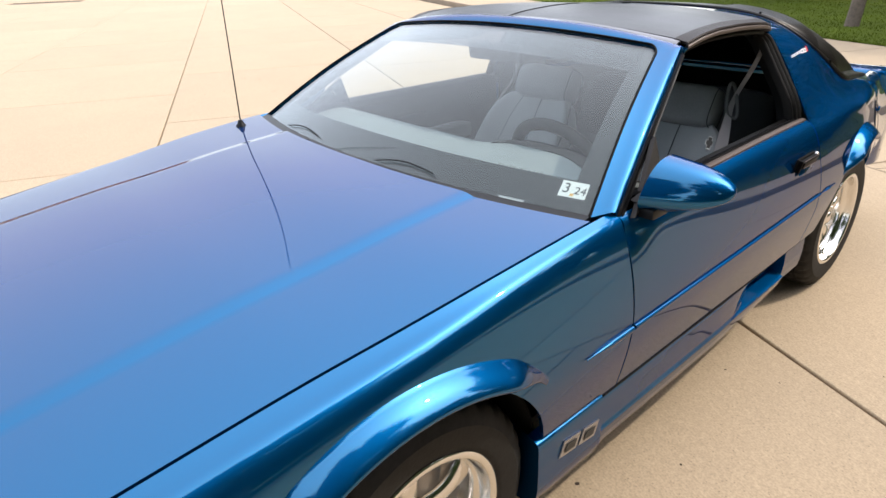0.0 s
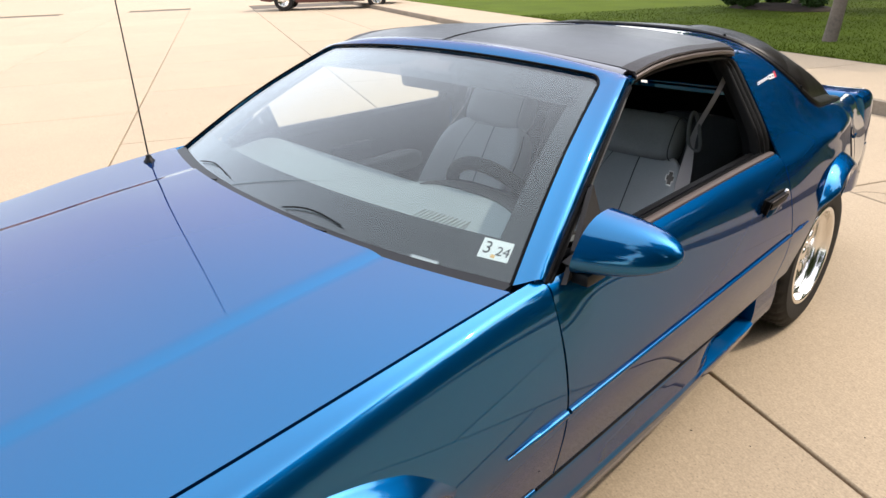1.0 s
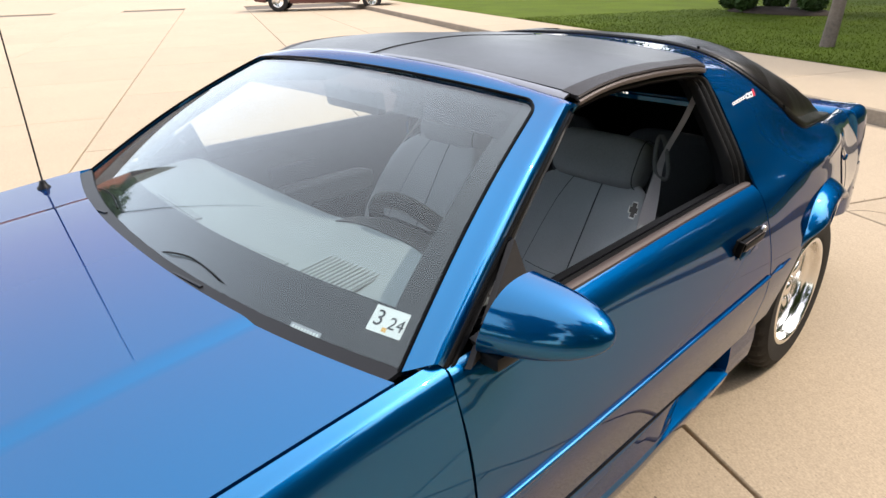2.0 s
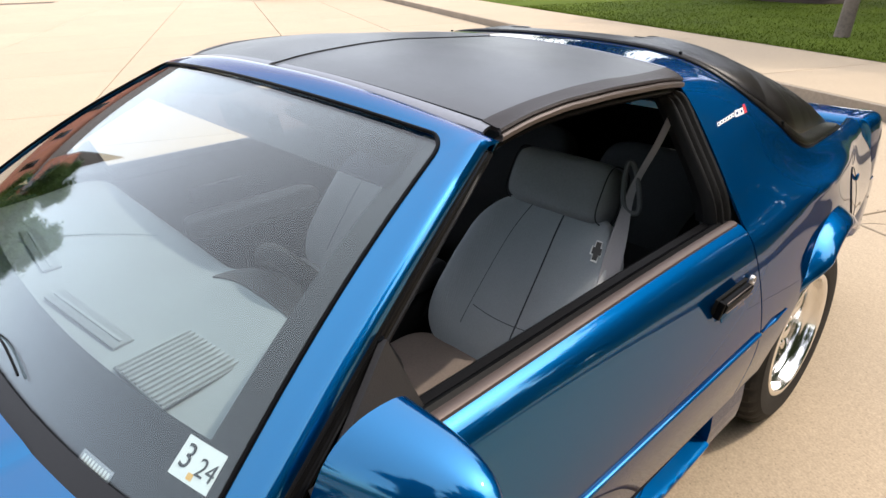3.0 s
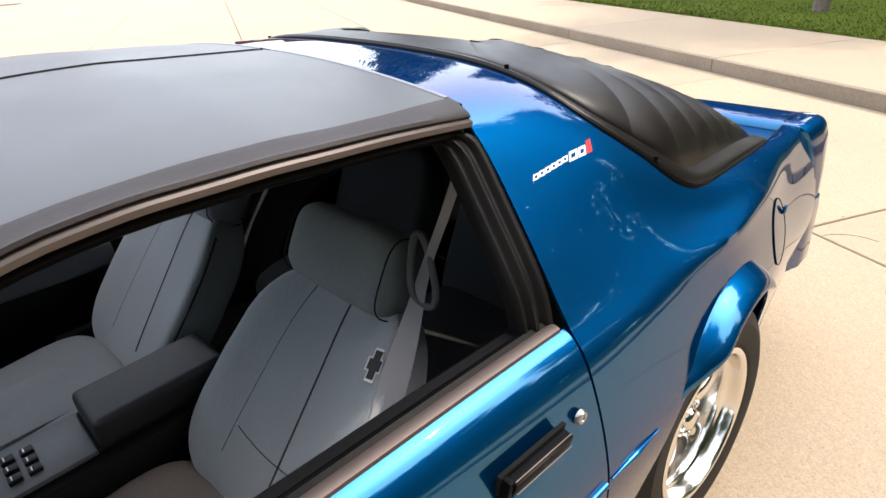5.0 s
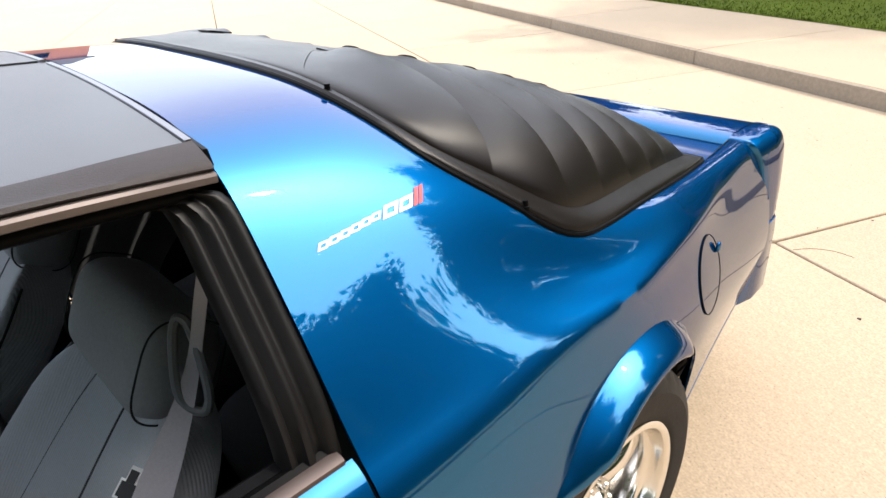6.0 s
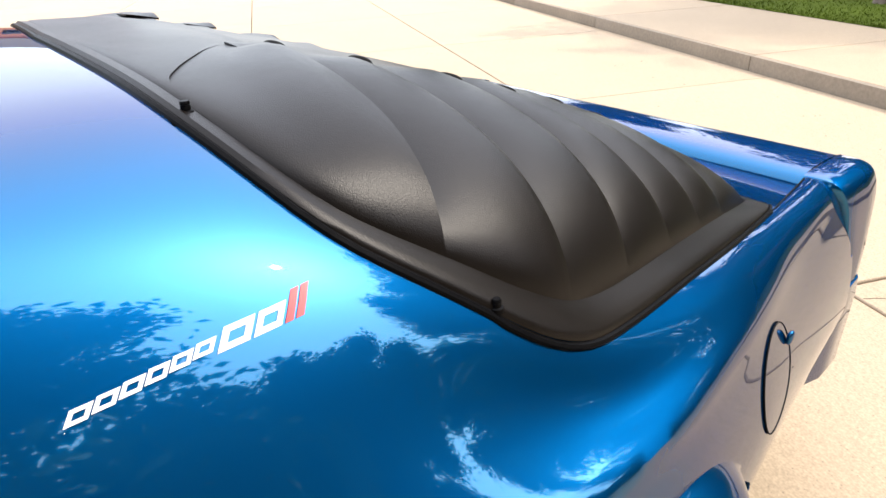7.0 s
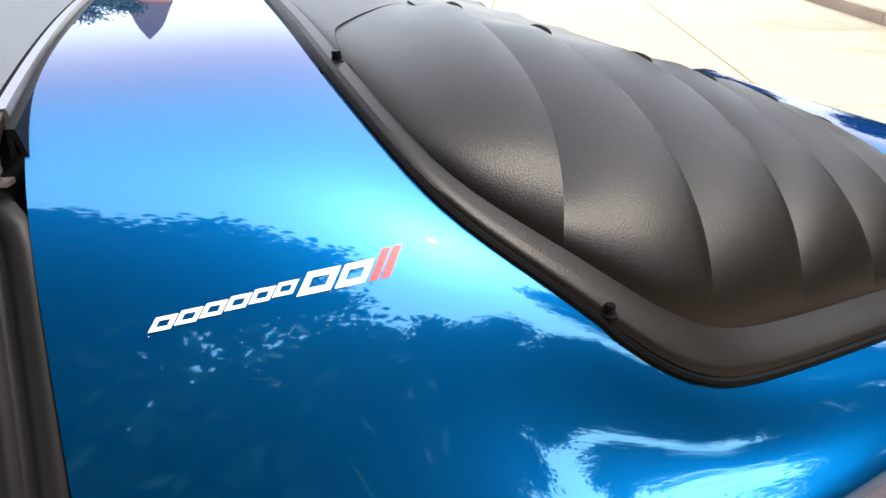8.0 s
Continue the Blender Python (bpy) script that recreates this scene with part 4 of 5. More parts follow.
    for y in np.linspace(.99, 2.155, 40):
        x, z = at(N6, y)
        x, z = x - .018, z + .008
        rows.append([(x + .001, y, z - .006), (x - .001, y, z + .003), (x - .005, y, z + .0045), (x - .0145, y, z + .004), (x - .0165, y, z - .004)])
        rows2.append([(x - .0170, y, z - .010), (x - .0190, y, z + .003), (x - .026, y, z + .007), (x - .033, y, z + .004), (x - .035, y, z - .02)])
        rows3.append([(x - .042, y, z - .020), (x - .043, y, z + .003), (x - .052, y, z + .005), (x - .060, y, z - .001), (x - .064, y, z - .04)])
    part("belt_trim", turned(flip(shell(rows, -.004))), BRONZE, door, "bronzed metal belt trim")
    part("belt_seal", turned(flip(shell(rows2, -.004))), RUBBER, door)
    # added satin line: paints the glint along the rubber lip
    part("belt_bead", turned(tube([(x - .0375, y, z + .002) for x, y, z in [(at(N6, y)[0] - .018, y, at(N6, y)[1] + .008) for y in np.linspace(1.0, 2.11, 30)]], .0014, 6)), SATIN, door, "thin satin line drawn as the glint on the rubber lip")
    part("inner_belt_seal", turned(flip(shell(rows3, -.004))), RUBBER, door)
    # B-pillar and A-pillar weatherstrips
    pts = smooth_line([(.795, 2.150, .885), (.775, 2.154, .95), (.72, 2.158, 1.04), (.66, 2.160, 1.13), (.625, 2.152, 1.180), (.612, 2.12, 1.192)], 24)
    strip = []
    for x, y, z in pts:
        strip.append([(x + dx, y + dy, z) for dx, dy in ((.004, .014), (.009, .010), (.011, .003), (.008, -.004), (.001, -.008), (-.002, -.013), (.001, -.018), (.007, -.022), (.007, -.030), (-.001, -.034), (-.004, -.039), (.000, -.043), (.001, -.049), (-.008, -.055), (-.030, -.056))])
    part("pillar_seal", turned(shell(strip, .010)), SEAL, car, "broad grooved black door-opening weatherstrip", 60)
    rows = []
    for x, y, z in pts:
        rows.append([(x - .03, y - .02, z - .004), (x - .075, y - .005, z - .01), (x - .10, y + .06, z - .015)])
    # black rather than grey plastic, so its colour carries the cabin shade
    part("pillar_lining", turned(shell(rows, .008)), BLACKP, car)
    rows = []
    for k, o in enumerate(PILLAR_EDGE):
        w = Vector((.858, .906, .893)).lerp(Vector((.668, 1.452, 1.197)), k / (len(PILLAR_EDGE) - 1))
        d, up = w - o, Vector((.25, -.4, .88))
        rows.append([tuple(o + d * a + up * h) for a, h in ((-.10, -.010), (-.02, .002), (.16, .003), (.24, .000), (.28, -.006), (.34, -.006), (.38, .000), (.52, .000), (.58, -.006))]
                    + [tuple(o + d * .56 + Vector((-.010, .004, -.024)))])
    part("front_pillar_seal", turned(flip(shell(rows, -.006))), SEAL, car, "broad black weatherstrip along the front pillar", 60)
    pts = [(EDGE_X(y) - .026, y, EDGE_Z(y) - .030) for y in np.linspace(1.47, 2.14, 16)]
    part("roof_edge_seal", turned(tube(pts, .010, 10)), RUBBER, car)
# fuel flap on the driver's side
flap = []
for r in np.linspace(.0, 1, 8):
    flap.append([])
    for a in np.linspace(0, 2 * math.pi, 41)[:-1]:
        y, z = 3.130 + .078 * r * math.cos(a), .712 + .088 * r * math.sin(a)
        c = smooth_line(rear_nodes(y), 200, 1)
        c = c[int(np.argmax(c[:, 0])) - 70:]
        flap[-1].append((float(np.interp(-z, -c[:, 1], c[:, 0])) + .0022, y, z))
fl = part("fuel_flap", grid(flap, True), PAINT, car, "round body-coloured fuel flap")
part("flap_gap", tube(flap[-1] + flap[-1][:2], .0013, 6, False), DARK, fl)
part("flap_tab", moved(cushion((.010, .018, .026), .8, 12), pose(flap[6][3][0] + .004, flap[7][3][1] - .006, flap[7][3][2])), PAINT, fl)


# ---- door mirrors ----
def mirror_rows():
    rows = []
    for t in np.concatenate([[0.0], np.sin(np.linspace(0.02, math.pi / 2, 22))]):
        s = max(0.02, (1.06 - .40 * t) * (1 - t ** 4) ** 0.5)
        hz, hy = .060 * s, .062 * s
        cx, cy, cz = .872 + .178 * t, 1.000 + .048 * t, .957 - .006 * t
        row = []
        for a in np.linspace(0, 2 * math.pi, 33)[:-1]:
            c, q = math.cos(a), math.sin(a)
            dz = hz * math.copysign(abs(q) ** .75, q)
            dy = hy * math.copysign(abs(c) ** .8, c)
            row.append((cx + dz * .12, cy + dy + .45 * dz, cz + dz))
        rows.append(row)
    return rows


def far_set(g):
    """The far side's mirror sits a little lower and further back."""
    return [(x + .02, y + .045, z - .028) for x, y, z in mirrored(g)[0]], mirrored(g)[1]


for turned, side in ((SIDES[0][0], "left"), (far_set, "right")):
    v, f = grid(mirror_rows(), True)
    f.append(tuple(reversed(range(32))))
    shell_m = part("door_mirror", turned(flip((v, f))), PAINT, car, "body-coloured teardrop door mirror")
    part("mirror_pane", turned(moved(cushion((.120, .004, .070), .6, 14), pose(.935, 1.050, .950, -20, 0, 14))), MIRROR, shell_m)
    part("mirror_foot", turned(joined(rbox((.05, .075, .028), .008, pose(.882, .975, .890)), tube([(.895, .985, .892), (.93, 1.0, .898), (.945, 1.02, .905)], .006, 8))), BLACKP, shell_m)
    front, rear = Vector((.866, .900, .886)), Vector((.797, 1.150, .904))
    high, top = Vector((.848, .945, .915)), Vector((.785, 1.101, 1.036))
    rows = [[tuple(front.lerp(rear, u).lerp(high.lerp(top, u), v)) for v in np.linspace(0, 1, 6)] for u in np.linspace(0, 1, 8)]
    patch = part("mirror_gusset", turned(flip(shell(rows, -.012))), GUSSET, car, "dark grey corner panel behind the door mirror")
    part("gusset_edge", turned(tube([tuple(rear.lerp(top, k)) for k in np.linspace(-.03, 1, 12)], .006, 8)), RUBBER, patch)
    part("adjuster_bezel", turned(rbox((.006, .024, .024), .002, pose(.8035, 1.076, .982, 0, 8, -14) @ Matrix.Rotation(radians(40), 4, 'X'))), SATIN, patch)
    part("adjuster_knob", turned(rbox((.008, .017, .017), .002, pose(.8042, 1.076, .982, 0, 8, -14) @ Matrix.Rotation(radians(40), 4, 'X'))), RUBBER, patch)


# ---- wipers, aerial, stickers, emblem ----
for x0, x1 in ((-.60, -.02), (.02, .58)):
    pts = [tuple(lower(screen(x / .812, -.012), -.004)) for x in np.linspace(x0, x1, 14)]
    wiper = part("wiper", tube(pts, .005, 6), RUBBER, car, "black wiper parked along the cowl")
    arm = smooth_line([(x0 + .02, .69 + .06 * (x0 / .8) ** 2, .888), (x0 + .10, .688, .894), tuple(lower(screen((x0 + .27) / .812, -.008), -.008))], 10)
    part("wiper_arm", tube(arm, .0055, 6), BLACKP, wiper)
    part("wiper_pivot", moved(lathe([(0, .016), (.012, .014), (.014, 0)], 16), pose(x0 + .02, .70 + .06 * (x0 / .8) ** 2, .878, 0, -90)), BLACKP, wiper)
    part("washer_hose", tube(smooth_line([tuple(lower(screen((x0 + .05) / .812, .02), -.006)), tuple(lower(screen((x0 + .16) / .812, .05), -.008)), tuple(lower(screen((x0 + .30) / .812, .035), -.007))], 12), .0022, 6), RUBBER, wiper)
aerial = part("aerial", tube([(-.741, .647, .90), (-.743, .652, 1.2), (-.746, .660, 1.72)], [.0028, .0024, .0016], 8), BLACKP, car, "thin black whip aerial")
part("aerial_base", moved(lathe([(.0, .030), (.008, .028), (.013, .014), (.019, .008), (.021, 0)], 20), pose(-.741, .647, .892, 0, -90)), BLACKP, aerial)

sticker = part("inspection_sticker", shell([[lower(screen(u, v), .0060) for v in np.linspace(.080, .152, 4)] for u in np.linspace(.872, .962, 4)], -.0004), WHITE, windscreen, "white inspection sticker reading 3 and 24")


def glass_print(text, u, v, size, name, parent):
    cu = bpy.data.curves.new(name, 'FONT')
    cu.body, cu.size, cu.extrude, cu.align_x, cu.align_y = text, size, 0.0003, 'CENTER', 'CENTER'
    cu.resolution_u = 4
    tmp = bpy.data.objects.new(name, cu)
    scene.collection.objects.link(tmp)
    bpy.context.view_layer.update()
    me = bpy.data.meshes.new_from_object(tmp.evaluated_get(bpy.context.evaluated_depsgraph_get()))
    bpy.data.objects.remove(tmp)
    me.materials.clear()
    me.materials.append(INK)
    ob = new(name, me)
    o = screen(u, v)
    ex = (screen(u + .01, v) - o).normalized()
    ey = (screen(u, v + .01) - o).normalized()
    ez = ex.cross(ey).normalized()
    ey = ez.cross(ex)
    m = Matrix((ex, ey, ez)).transposed().to_4x4()
    m.translation = lower(o, .0050)
    ob.matrix_world = m
    ob.parent = parent
    return ob


glass_print("3", .893, .117, .044, "printed_month", sticker)
glass_print("24", .940, .112, .033, "printed_year", sticker)
part("sticker_mark", shell([[lower(screen(u, v), .0052) for v in (.086, .098)] for u in (.910, .922)], .0004), mat("orange_print", (0.75, 0.42, 0.10), 0.5), sticker)
plate = part("number_strip", shell([[lower(screen(u, v), .0060) for v in (.004, .028)] for u in np.linspace(.68, .775, 6)], -.0004), SATIN, windscreen, "small metal strip behind the glass")
for k in range(9):
    part("strip_bar", shell([[lower(screen(.688 + .0095 * k + d, v), .0050) for v in (.010, .022)] for d in (0, .005)], .0004), WHITE, plate)


def sail(y, z, lift=.0006):
    c = smooth_line(rear_nodes(y), 240, 1)
    return (float(np.interp(-z, -c[:, 1], c[:, 0])) + lift, y, z + lift)


def decal(y0, y1, z0, z1, slant, name, material, parent, hollow=False):
    """A slanted block laid on the roof pillar."""
    def block(a, b, c, d):
        return flip(shell([[sail(y + slant * (z - z0), z) for z in np.linspace(c, d, 3)] for y in np.linspace(a, b, 4)], -.0005))
    if hollow:
        t, h = (y1 - y0) * .24, (z1 - z0) * .28
        g = joined(block(y0, y0 + t, z0, z1), block(y1 - t, y1, z0, z1), block(y0 + t, y1 - t, z1 - h, z1), block(y0 + t, y1 - t, z0, z0 + h))
    else:
        g = block(y0, y1, z0, z1)
    return part(name, g, material, parent)


emblem = decal(2.236, 2.2365, 1.0925, 1.093, 0, "pillar_emblem", WHITE, car)
tagged(emblem, "white lettered-style strip emblem with two red slashes")
y = 2.236
for k in range(6):
    decal(y, y + .0155, 1.0950 + .0012 * k, 1.1030 + .0012 * k, .9, "emblem_block", WHITE, emblem, True)
    y += .0179
for w in (.0265, .0245):
    decal(y, y + w, 1.0985, 1.1120, .9, "emblem_block", WHITE, emblem, True)
    y += w + .0032
for k in range(2):
    decal(y, y + .0075, 1.0985, 1.1165, .9, "emblem_slash", RED, emblem)
    y += .0100

# ---- interior ----
part("cabin_floor", shell([[(x * (1 if y < 2.35 else .86), y, .26 + (.10 if abs(x) < .12 else 0)) for y in np.linspace(.85, 3.4, 12)] for x in (-.80, -.2, -.12, -.10, .10, .12, .2, .80)], .02), CARPET, car)
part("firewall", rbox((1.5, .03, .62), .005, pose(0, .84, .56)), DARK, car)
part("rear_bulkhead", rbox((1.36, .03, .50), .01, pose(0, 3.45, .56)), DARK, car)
DASH = [(.705, .862), (.80, .872), (.95, .885), (1.08, .893), (1.15, .884), (1.185, .855), (1.19, .78), (1.17, .70), (1.10, .60), (1.0, .55)]
rows = []
for x in np.linspace(-.735, .735, 50):
    lift = .022 * math.exp(-((x - .37) / .20) ** 4)
    row = []
    for yy, zz in smooth_line(DASH, 30):
        k = max(0, min(1, (yy - .95) / .1))
        row.append((x * (1 - .02 * (zz < .8)), yy + .10 * (abs(x) / .8) ** 2.2 * (1 if yy < .9 else max(0, 1 - (yy - .9) / .2)) + .05 * k * (lift / .022), zz + lift * k))
    rows.append(row)
dash = part("dashboard", shell(rows, .015), DASHPAD, car, "blue-grey padded dashboard with defroster grilles")

hood_rows = [[(x, y + .004, z + .004) for x, y, z in row[12:24]] for row in rows[31:]]
part("instrument_hood", shell(hood_rows, .003), mat("dark_taupe_plastic", (.055, .052, .051), .6, spec=.2, vary=.12, fine=200, coarse=6, bump=.2, bump_scale=500), dash, "dark taupe instrument hood")


def dash_top(x, y):
    return float(np.interp(y, [.80, .95, 1.08], [.872, .885, .893]))


VENT_M = pose(.424, .936, .887, 1.5, 0, 7)
VENT_BED = mat("grey_vent_bed", (.185, .203, .212), .7)
part("vent_bed", rbox((.172, .142, .004), .002, VENT_M), VENT_BED, dash)
for k in range(12):
    part("vent_slat", rbox((.0062, .138, .007), .002, VENT_M @ pose(-.0775 + .0141 * k, 0, .003)), DASHPAD, dash)
for x, y, w, turn in ((-.30, .882, .30, -2), (.130, .872, .31, 8)):
    slot = part("defroster_slot", rbox((w, .040, .006), .003, pose(x, y, dash_top(x, y) + .004, 0, 0, turn)), VENT_BED, dash)
    part("slot_rib", rbox((w * .94, .006, .006), .002, pose(x, y, dash_top(x, y) + .007, 0, 0, turn)), DASHPAD, slot)
part("gauge_cluster", rbox((.36, .02, .11), .01, pose(.37, 1.205, .81, -15)), BLACKP, dash)
part("radio_stack", rbox((.20, .03, .24), .01, pose(0, 1.185, .67, -12)), BLACKP, dash)

WHEEL_M = pose(.375, 1.262, .825, -62, 0, 0)
a = np.linspace(0, 2 * math.pi, 49)
wheel = part("steering_wheel", moved(tube([(.182 * math.cos(q), .182 * math.sin(q), 0) for q in a], .0210, 12, False), WHEEL_M), WHEELBLACK, car, "black four-spoke steering wheel")
part("wheel_hub", moved(rbox((.275, .245, .066), .028, pose(.01, .035, -.014)), WHEEL_M), WHEELBLACK, wheel)
for s in (-1, 1):
    for dy in (-.055, .02):
        part("wheel_spoke", moved(tube([(s * .06, dy, -.012), (s * .12, dy * 1.3, -.006), (s * .172, dy * 1.1, 0)], [.022, .018, .016], 8), WHEEL_M), WHEELBLACK, wheel)
part("hub_mark", moved(rbox((.030, .010, .0015), 0, pose(.045, .100, .0235)), WHEEL_M), SATIN, wheel)
part("steering_column", tube([(.375, 1.27, .835), (.375, 1.10, .74)], .04, 16), BLACKP, wheel)
part("column_stalk", tube([(.40, 1.24, .83), (.53, 1.22, .835), (.545, 1.22, .836)], [.006, .006, .010], 8), BLACKP, wheel)


def back_shape(q):
    t = q.z / .28
    w = 1 - .16 * max(0, t) ** 2 - .20 * max(0, t - .45) ** 1.2 - .06 * max(0, -t) ** 3
    bol = .040 * max(0, (abs(q.x) - .11) / .14) ** 1.5
    front = 1 if q.y < 0 else 0
    return Vector((q.x * w, q.y - bol * front + .012 * math.cos(q.x * 8) * front, q.z))


def seat_shape(q):
    bol = .035 * max(0, (abs(q.x) - .12) / .13) ** 1.5
    return Vector((q.x * (1 - .05 * (q.y < 0) * abs(q.y) / .25), q.y, q.z + (bol if q.z > 0 else 0) - .02 * max(0, -q.y / .26) ** 3))


def barrel(w, d, h):
    """A padded roll along x with flat end caps."""
    rows = []
    for t in np.concatenate([[-1, -.995, -.98, -.955, -.93], np.linspace(-.9, .9, 15), [.93, .955, .98, .995, 1]]):
        k = max(.02, (1 - abs(t) ** 14) ** .5) if abs(t) < 1 else .02
        k *= 1 + .03 * math.cos(t * 1.5)
        rows.append([(w / 2 * t, d / 2 * k * math.copysign(abs(math.cos(b)) ** .62, math.cos(b)), h / 2 * k * math.copysign(abs(math.sin(b)) ** .55, math.sin(b))) for b in np.linspace(0, 2 * math.pi, 37)[:-1]])
    v, f = grid(rows, True)
    return flip((v, f + [tuple(range(36)), tuple(reversed(range(len(v) - 36, len(v))))]))


def bucket_seat(s):
    cx = .362 * s
    seat = part("bucket_seat", moved(cushion((.50, .52, .17), .42, 22, seat_shape), pose(cx, 1.500, .370, 8)), TAUPE if s > 0 else CLOTH2, car, "grey cloth front bucket seat with a taupe cushion" if s > 0 else "grey cloth front bucket seat")
    bm_ = pose(cx, 1.922, .626, -44 if s > 0 else -39)
    back = part("backrest", moved(cushion((.50, .125, .56), .48, 26, back_shape), bm_), CLOTH, seat, "ribbed grey cloth backrest")

    def on_back(x, h, lift=0.0):
        q = back_shape(Vector((x, -.0625 * max(.05, 1 - (abs(h) / .28) ** 4.2) ** .24 * max(.05, 1 - (abs(x) / .25) ** 4.2) ** .24, h)))
        return tuple(bm_ @ Vector((q.x, q.y - lift, q.z)))

    for x, lean, rad in ((-.112, 0, .0012), (.050, 2.2, .0024)):
        part("seam", tube([on_back(x * (1 - lean * h), h) for h in np.linspace(-.18, .245, 30)], rad + .0002, 6), SEAM, seat)
    if s > 0:
        part("seam", tube([on_back(x, -.10 - .025 * math.cos(x * 8), .0006) for x in np.linspace(-.10, .16, 14)], .0011, 6), SEAM, seat)
    for e in (-1, 1):
        part("piping", tube([on_back(e * .247, h, -.012) for h in np.linspace(-.22, .20, 20)], .003, 6), BLACKP, seat)
    rows = [[(cx + x, y, .462 + .006 * math.cos(x * 12) + .055 * (y - 1.5)) for y in np.linspace(1.30, 1.68, 12)] for x in np.linspace(-.12, .12, 9)]
    part("cushion_insert", shell(rows, .014), TAUPE if s > 0 else CLOTH2, seat)
    part("seam", tube([(cx + x, 1.30 + .05 * math.cos(x * 10), .455) for x in np.linspace(-.19, .19, 12)], .003, 6), SEAM, seat)
    hm = pose(.352 * s, 2.088, .896, -28)
    rest = part("headrest", moved(barrel(.345, .125, .165), hm), CLOTH2, seat, "rounded grey headrest roll")
    for e in (-1, 1):
        part("headrest_piping", moved(tube([(e * .158, .0615 * math.copysign(abs(math.cos(b)) ** .62, math.cos(b)), .0815 * math.copysign(abs(math.sin(b)) ** .55, math.sin(b))) for b in np.linspace(0, 2 * math.pi, 41)], .0017, 6, False), hm), BLACKP, rest)
    strap = np.array((.030 * s, .032, -.018))
    pts = smooth_line([(.628 * s, 2.150, 1.165), (.604 * s, 2.115, 1.05), (.566 * s, 2.092, .935), (.580 * s, 2.035, .85), (.606 * s, 1.955, .755), (.628 * s, 1.90, .66), (.64 * s, 1.86, .50)], 34)
    wide = np.array([strap * (.36 + .74 * ease(9, 20, k)) for k in range(34)])
    part("seat_belt", ribbon(pts, wide, .003), BELT, seat, "grey seat belt webbing")
    ca, la = Vector((.015 * s, .013, -.006)), Vector((.015 * s, -.012, -.064))
    o = Vector((.563 * s, 2.088, .938))
    loop = []
    for q in a:
        c, n_ = math.copysign(abs(math.cos(q)) ** .7, math.cos(q)), math.copysign(abs(math.sin(q)) ** .8, math.sin(q))
        loop.append(tuple(o + ca * (c * (1 + .35 * n_)) + la * n_))
    part("belt_guide", tube(loop, .0070, 8, False), PLASTIC, seat, "dark plastic belt guide loop")
    up, nz = Vector((-.25, .76, .60)).normalized(), Vector((.42, -.40, .81))
    nz = (nz - up * nz.dot(up)).normalized()
    m = Matrix((up, nz.cross(up), nz)).transposed().to_4x4()
    m.translation = Vector(on_back(.203, .150, .006))
    if s > 0:
        for k, (w, mt) in enumerate(((1.0, WHITE), (.78, INK))):
            g = joined(rbox((.064 * w + (.0 if k == 0 else .004), .017 * w, .0015), 0, pose(0, 0, .001 + .001 * k)), rbox((.026 * w, .031 * w, .0015), 0, pose(0, 0, .0012 + .001 * k)))
            part("seat_badge", moved(g, m), mt, seat)
    part("seat_base", rbox((.40, .44, .12), .02, pose(cx, 1.50, .31)), DARK, seat)
    part("recline_cover", rbox((.03, .16, .12), .02, pose(.62 * s, 1.72, .42)), BLACKP, seat)


bucket_seat(1)
bucket_seat(-1)
for s in (1, -1):
    # rear seats and side trims wear the velour with shade painted in
    rear = part("rear_seat", moved(cushion((.46, .42, .20), .45, 18), pose(.30 * s, 2.41, .43, 10)), SHADED_CLOTH, car, "grey rear seat, darkened for the cabin shade")
    part("rear_backrest", moved(cushion((.46, .14, .46), .45, 18), pose(.30 * s, 2.66, .64, -24)), SHADED_CLOTH, rear)
    rows = [[(s * (.762 - .012 * math.cos(3 * (z - .4))), y, z) for z in np.linspace(.32, .862, 10)] for y in np.linspace(.95, 2.15, 12)]
    inner = part("door_card", flip(shell(rows, .01)) if s > 0 else shell(rows, .01), BLACKP, car, "dark moulded door trim panel")
    part("arm_rest", moved(cushion((.08, .52, .09), .4, 16), pose(s * .70, 1.62, .66)), PLASTIC, inner)
    part("door_pull", rbox((.03, .20, .05), .01, pose(s * .715, 1.50, .77)), BLACKP, inner)
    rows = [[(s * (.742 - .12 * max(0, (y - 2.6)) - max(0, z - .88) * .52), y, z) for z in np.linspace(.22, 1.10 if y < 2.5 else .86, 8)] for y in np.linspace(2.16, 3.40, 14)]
    part("rear_side_trim", shell(rows, .01), SHADED_CLOTH, car)
# roof lining drawn near-black: the cabin's shade is in its colour
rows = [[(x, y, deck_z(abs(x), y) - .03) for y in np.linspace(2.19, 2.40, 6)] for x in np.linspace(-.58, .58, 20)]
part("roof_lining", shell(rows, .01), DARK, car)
for s in (1, -1):
    # header and visors take the dark carpet tone to paint in shade under the roof
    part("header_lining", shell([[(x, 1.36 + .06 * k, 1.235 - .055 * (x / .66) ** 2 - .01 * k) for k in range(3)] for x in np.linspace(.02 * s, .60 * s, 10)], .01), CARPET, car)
    visor = part("sun_visor", rbox((.36, .12, .018), .008, pose(.33 * s, 1.40, 1.195, 8, 6 * s, 0)), CARPET, car, "folding sun visor, darkened for the cabin shade")
rear_view = part("rear_view_mirror", rbox((.255, .030, .065), .012, pose(0, 1.330, 1.165, 10)), BLACKP, car, "black interior rear-view mirror")
part("mirror_stem", tube([(0, 1.31, 1.18), (0, 1.28, 1.205)], .012, 8), BLACKP, rear_view)
part("mirror_face", rbox((.235, .003, .050), .001, pose(0, 1.3465, 1.1675, 10)), MIRROR, rear_view)

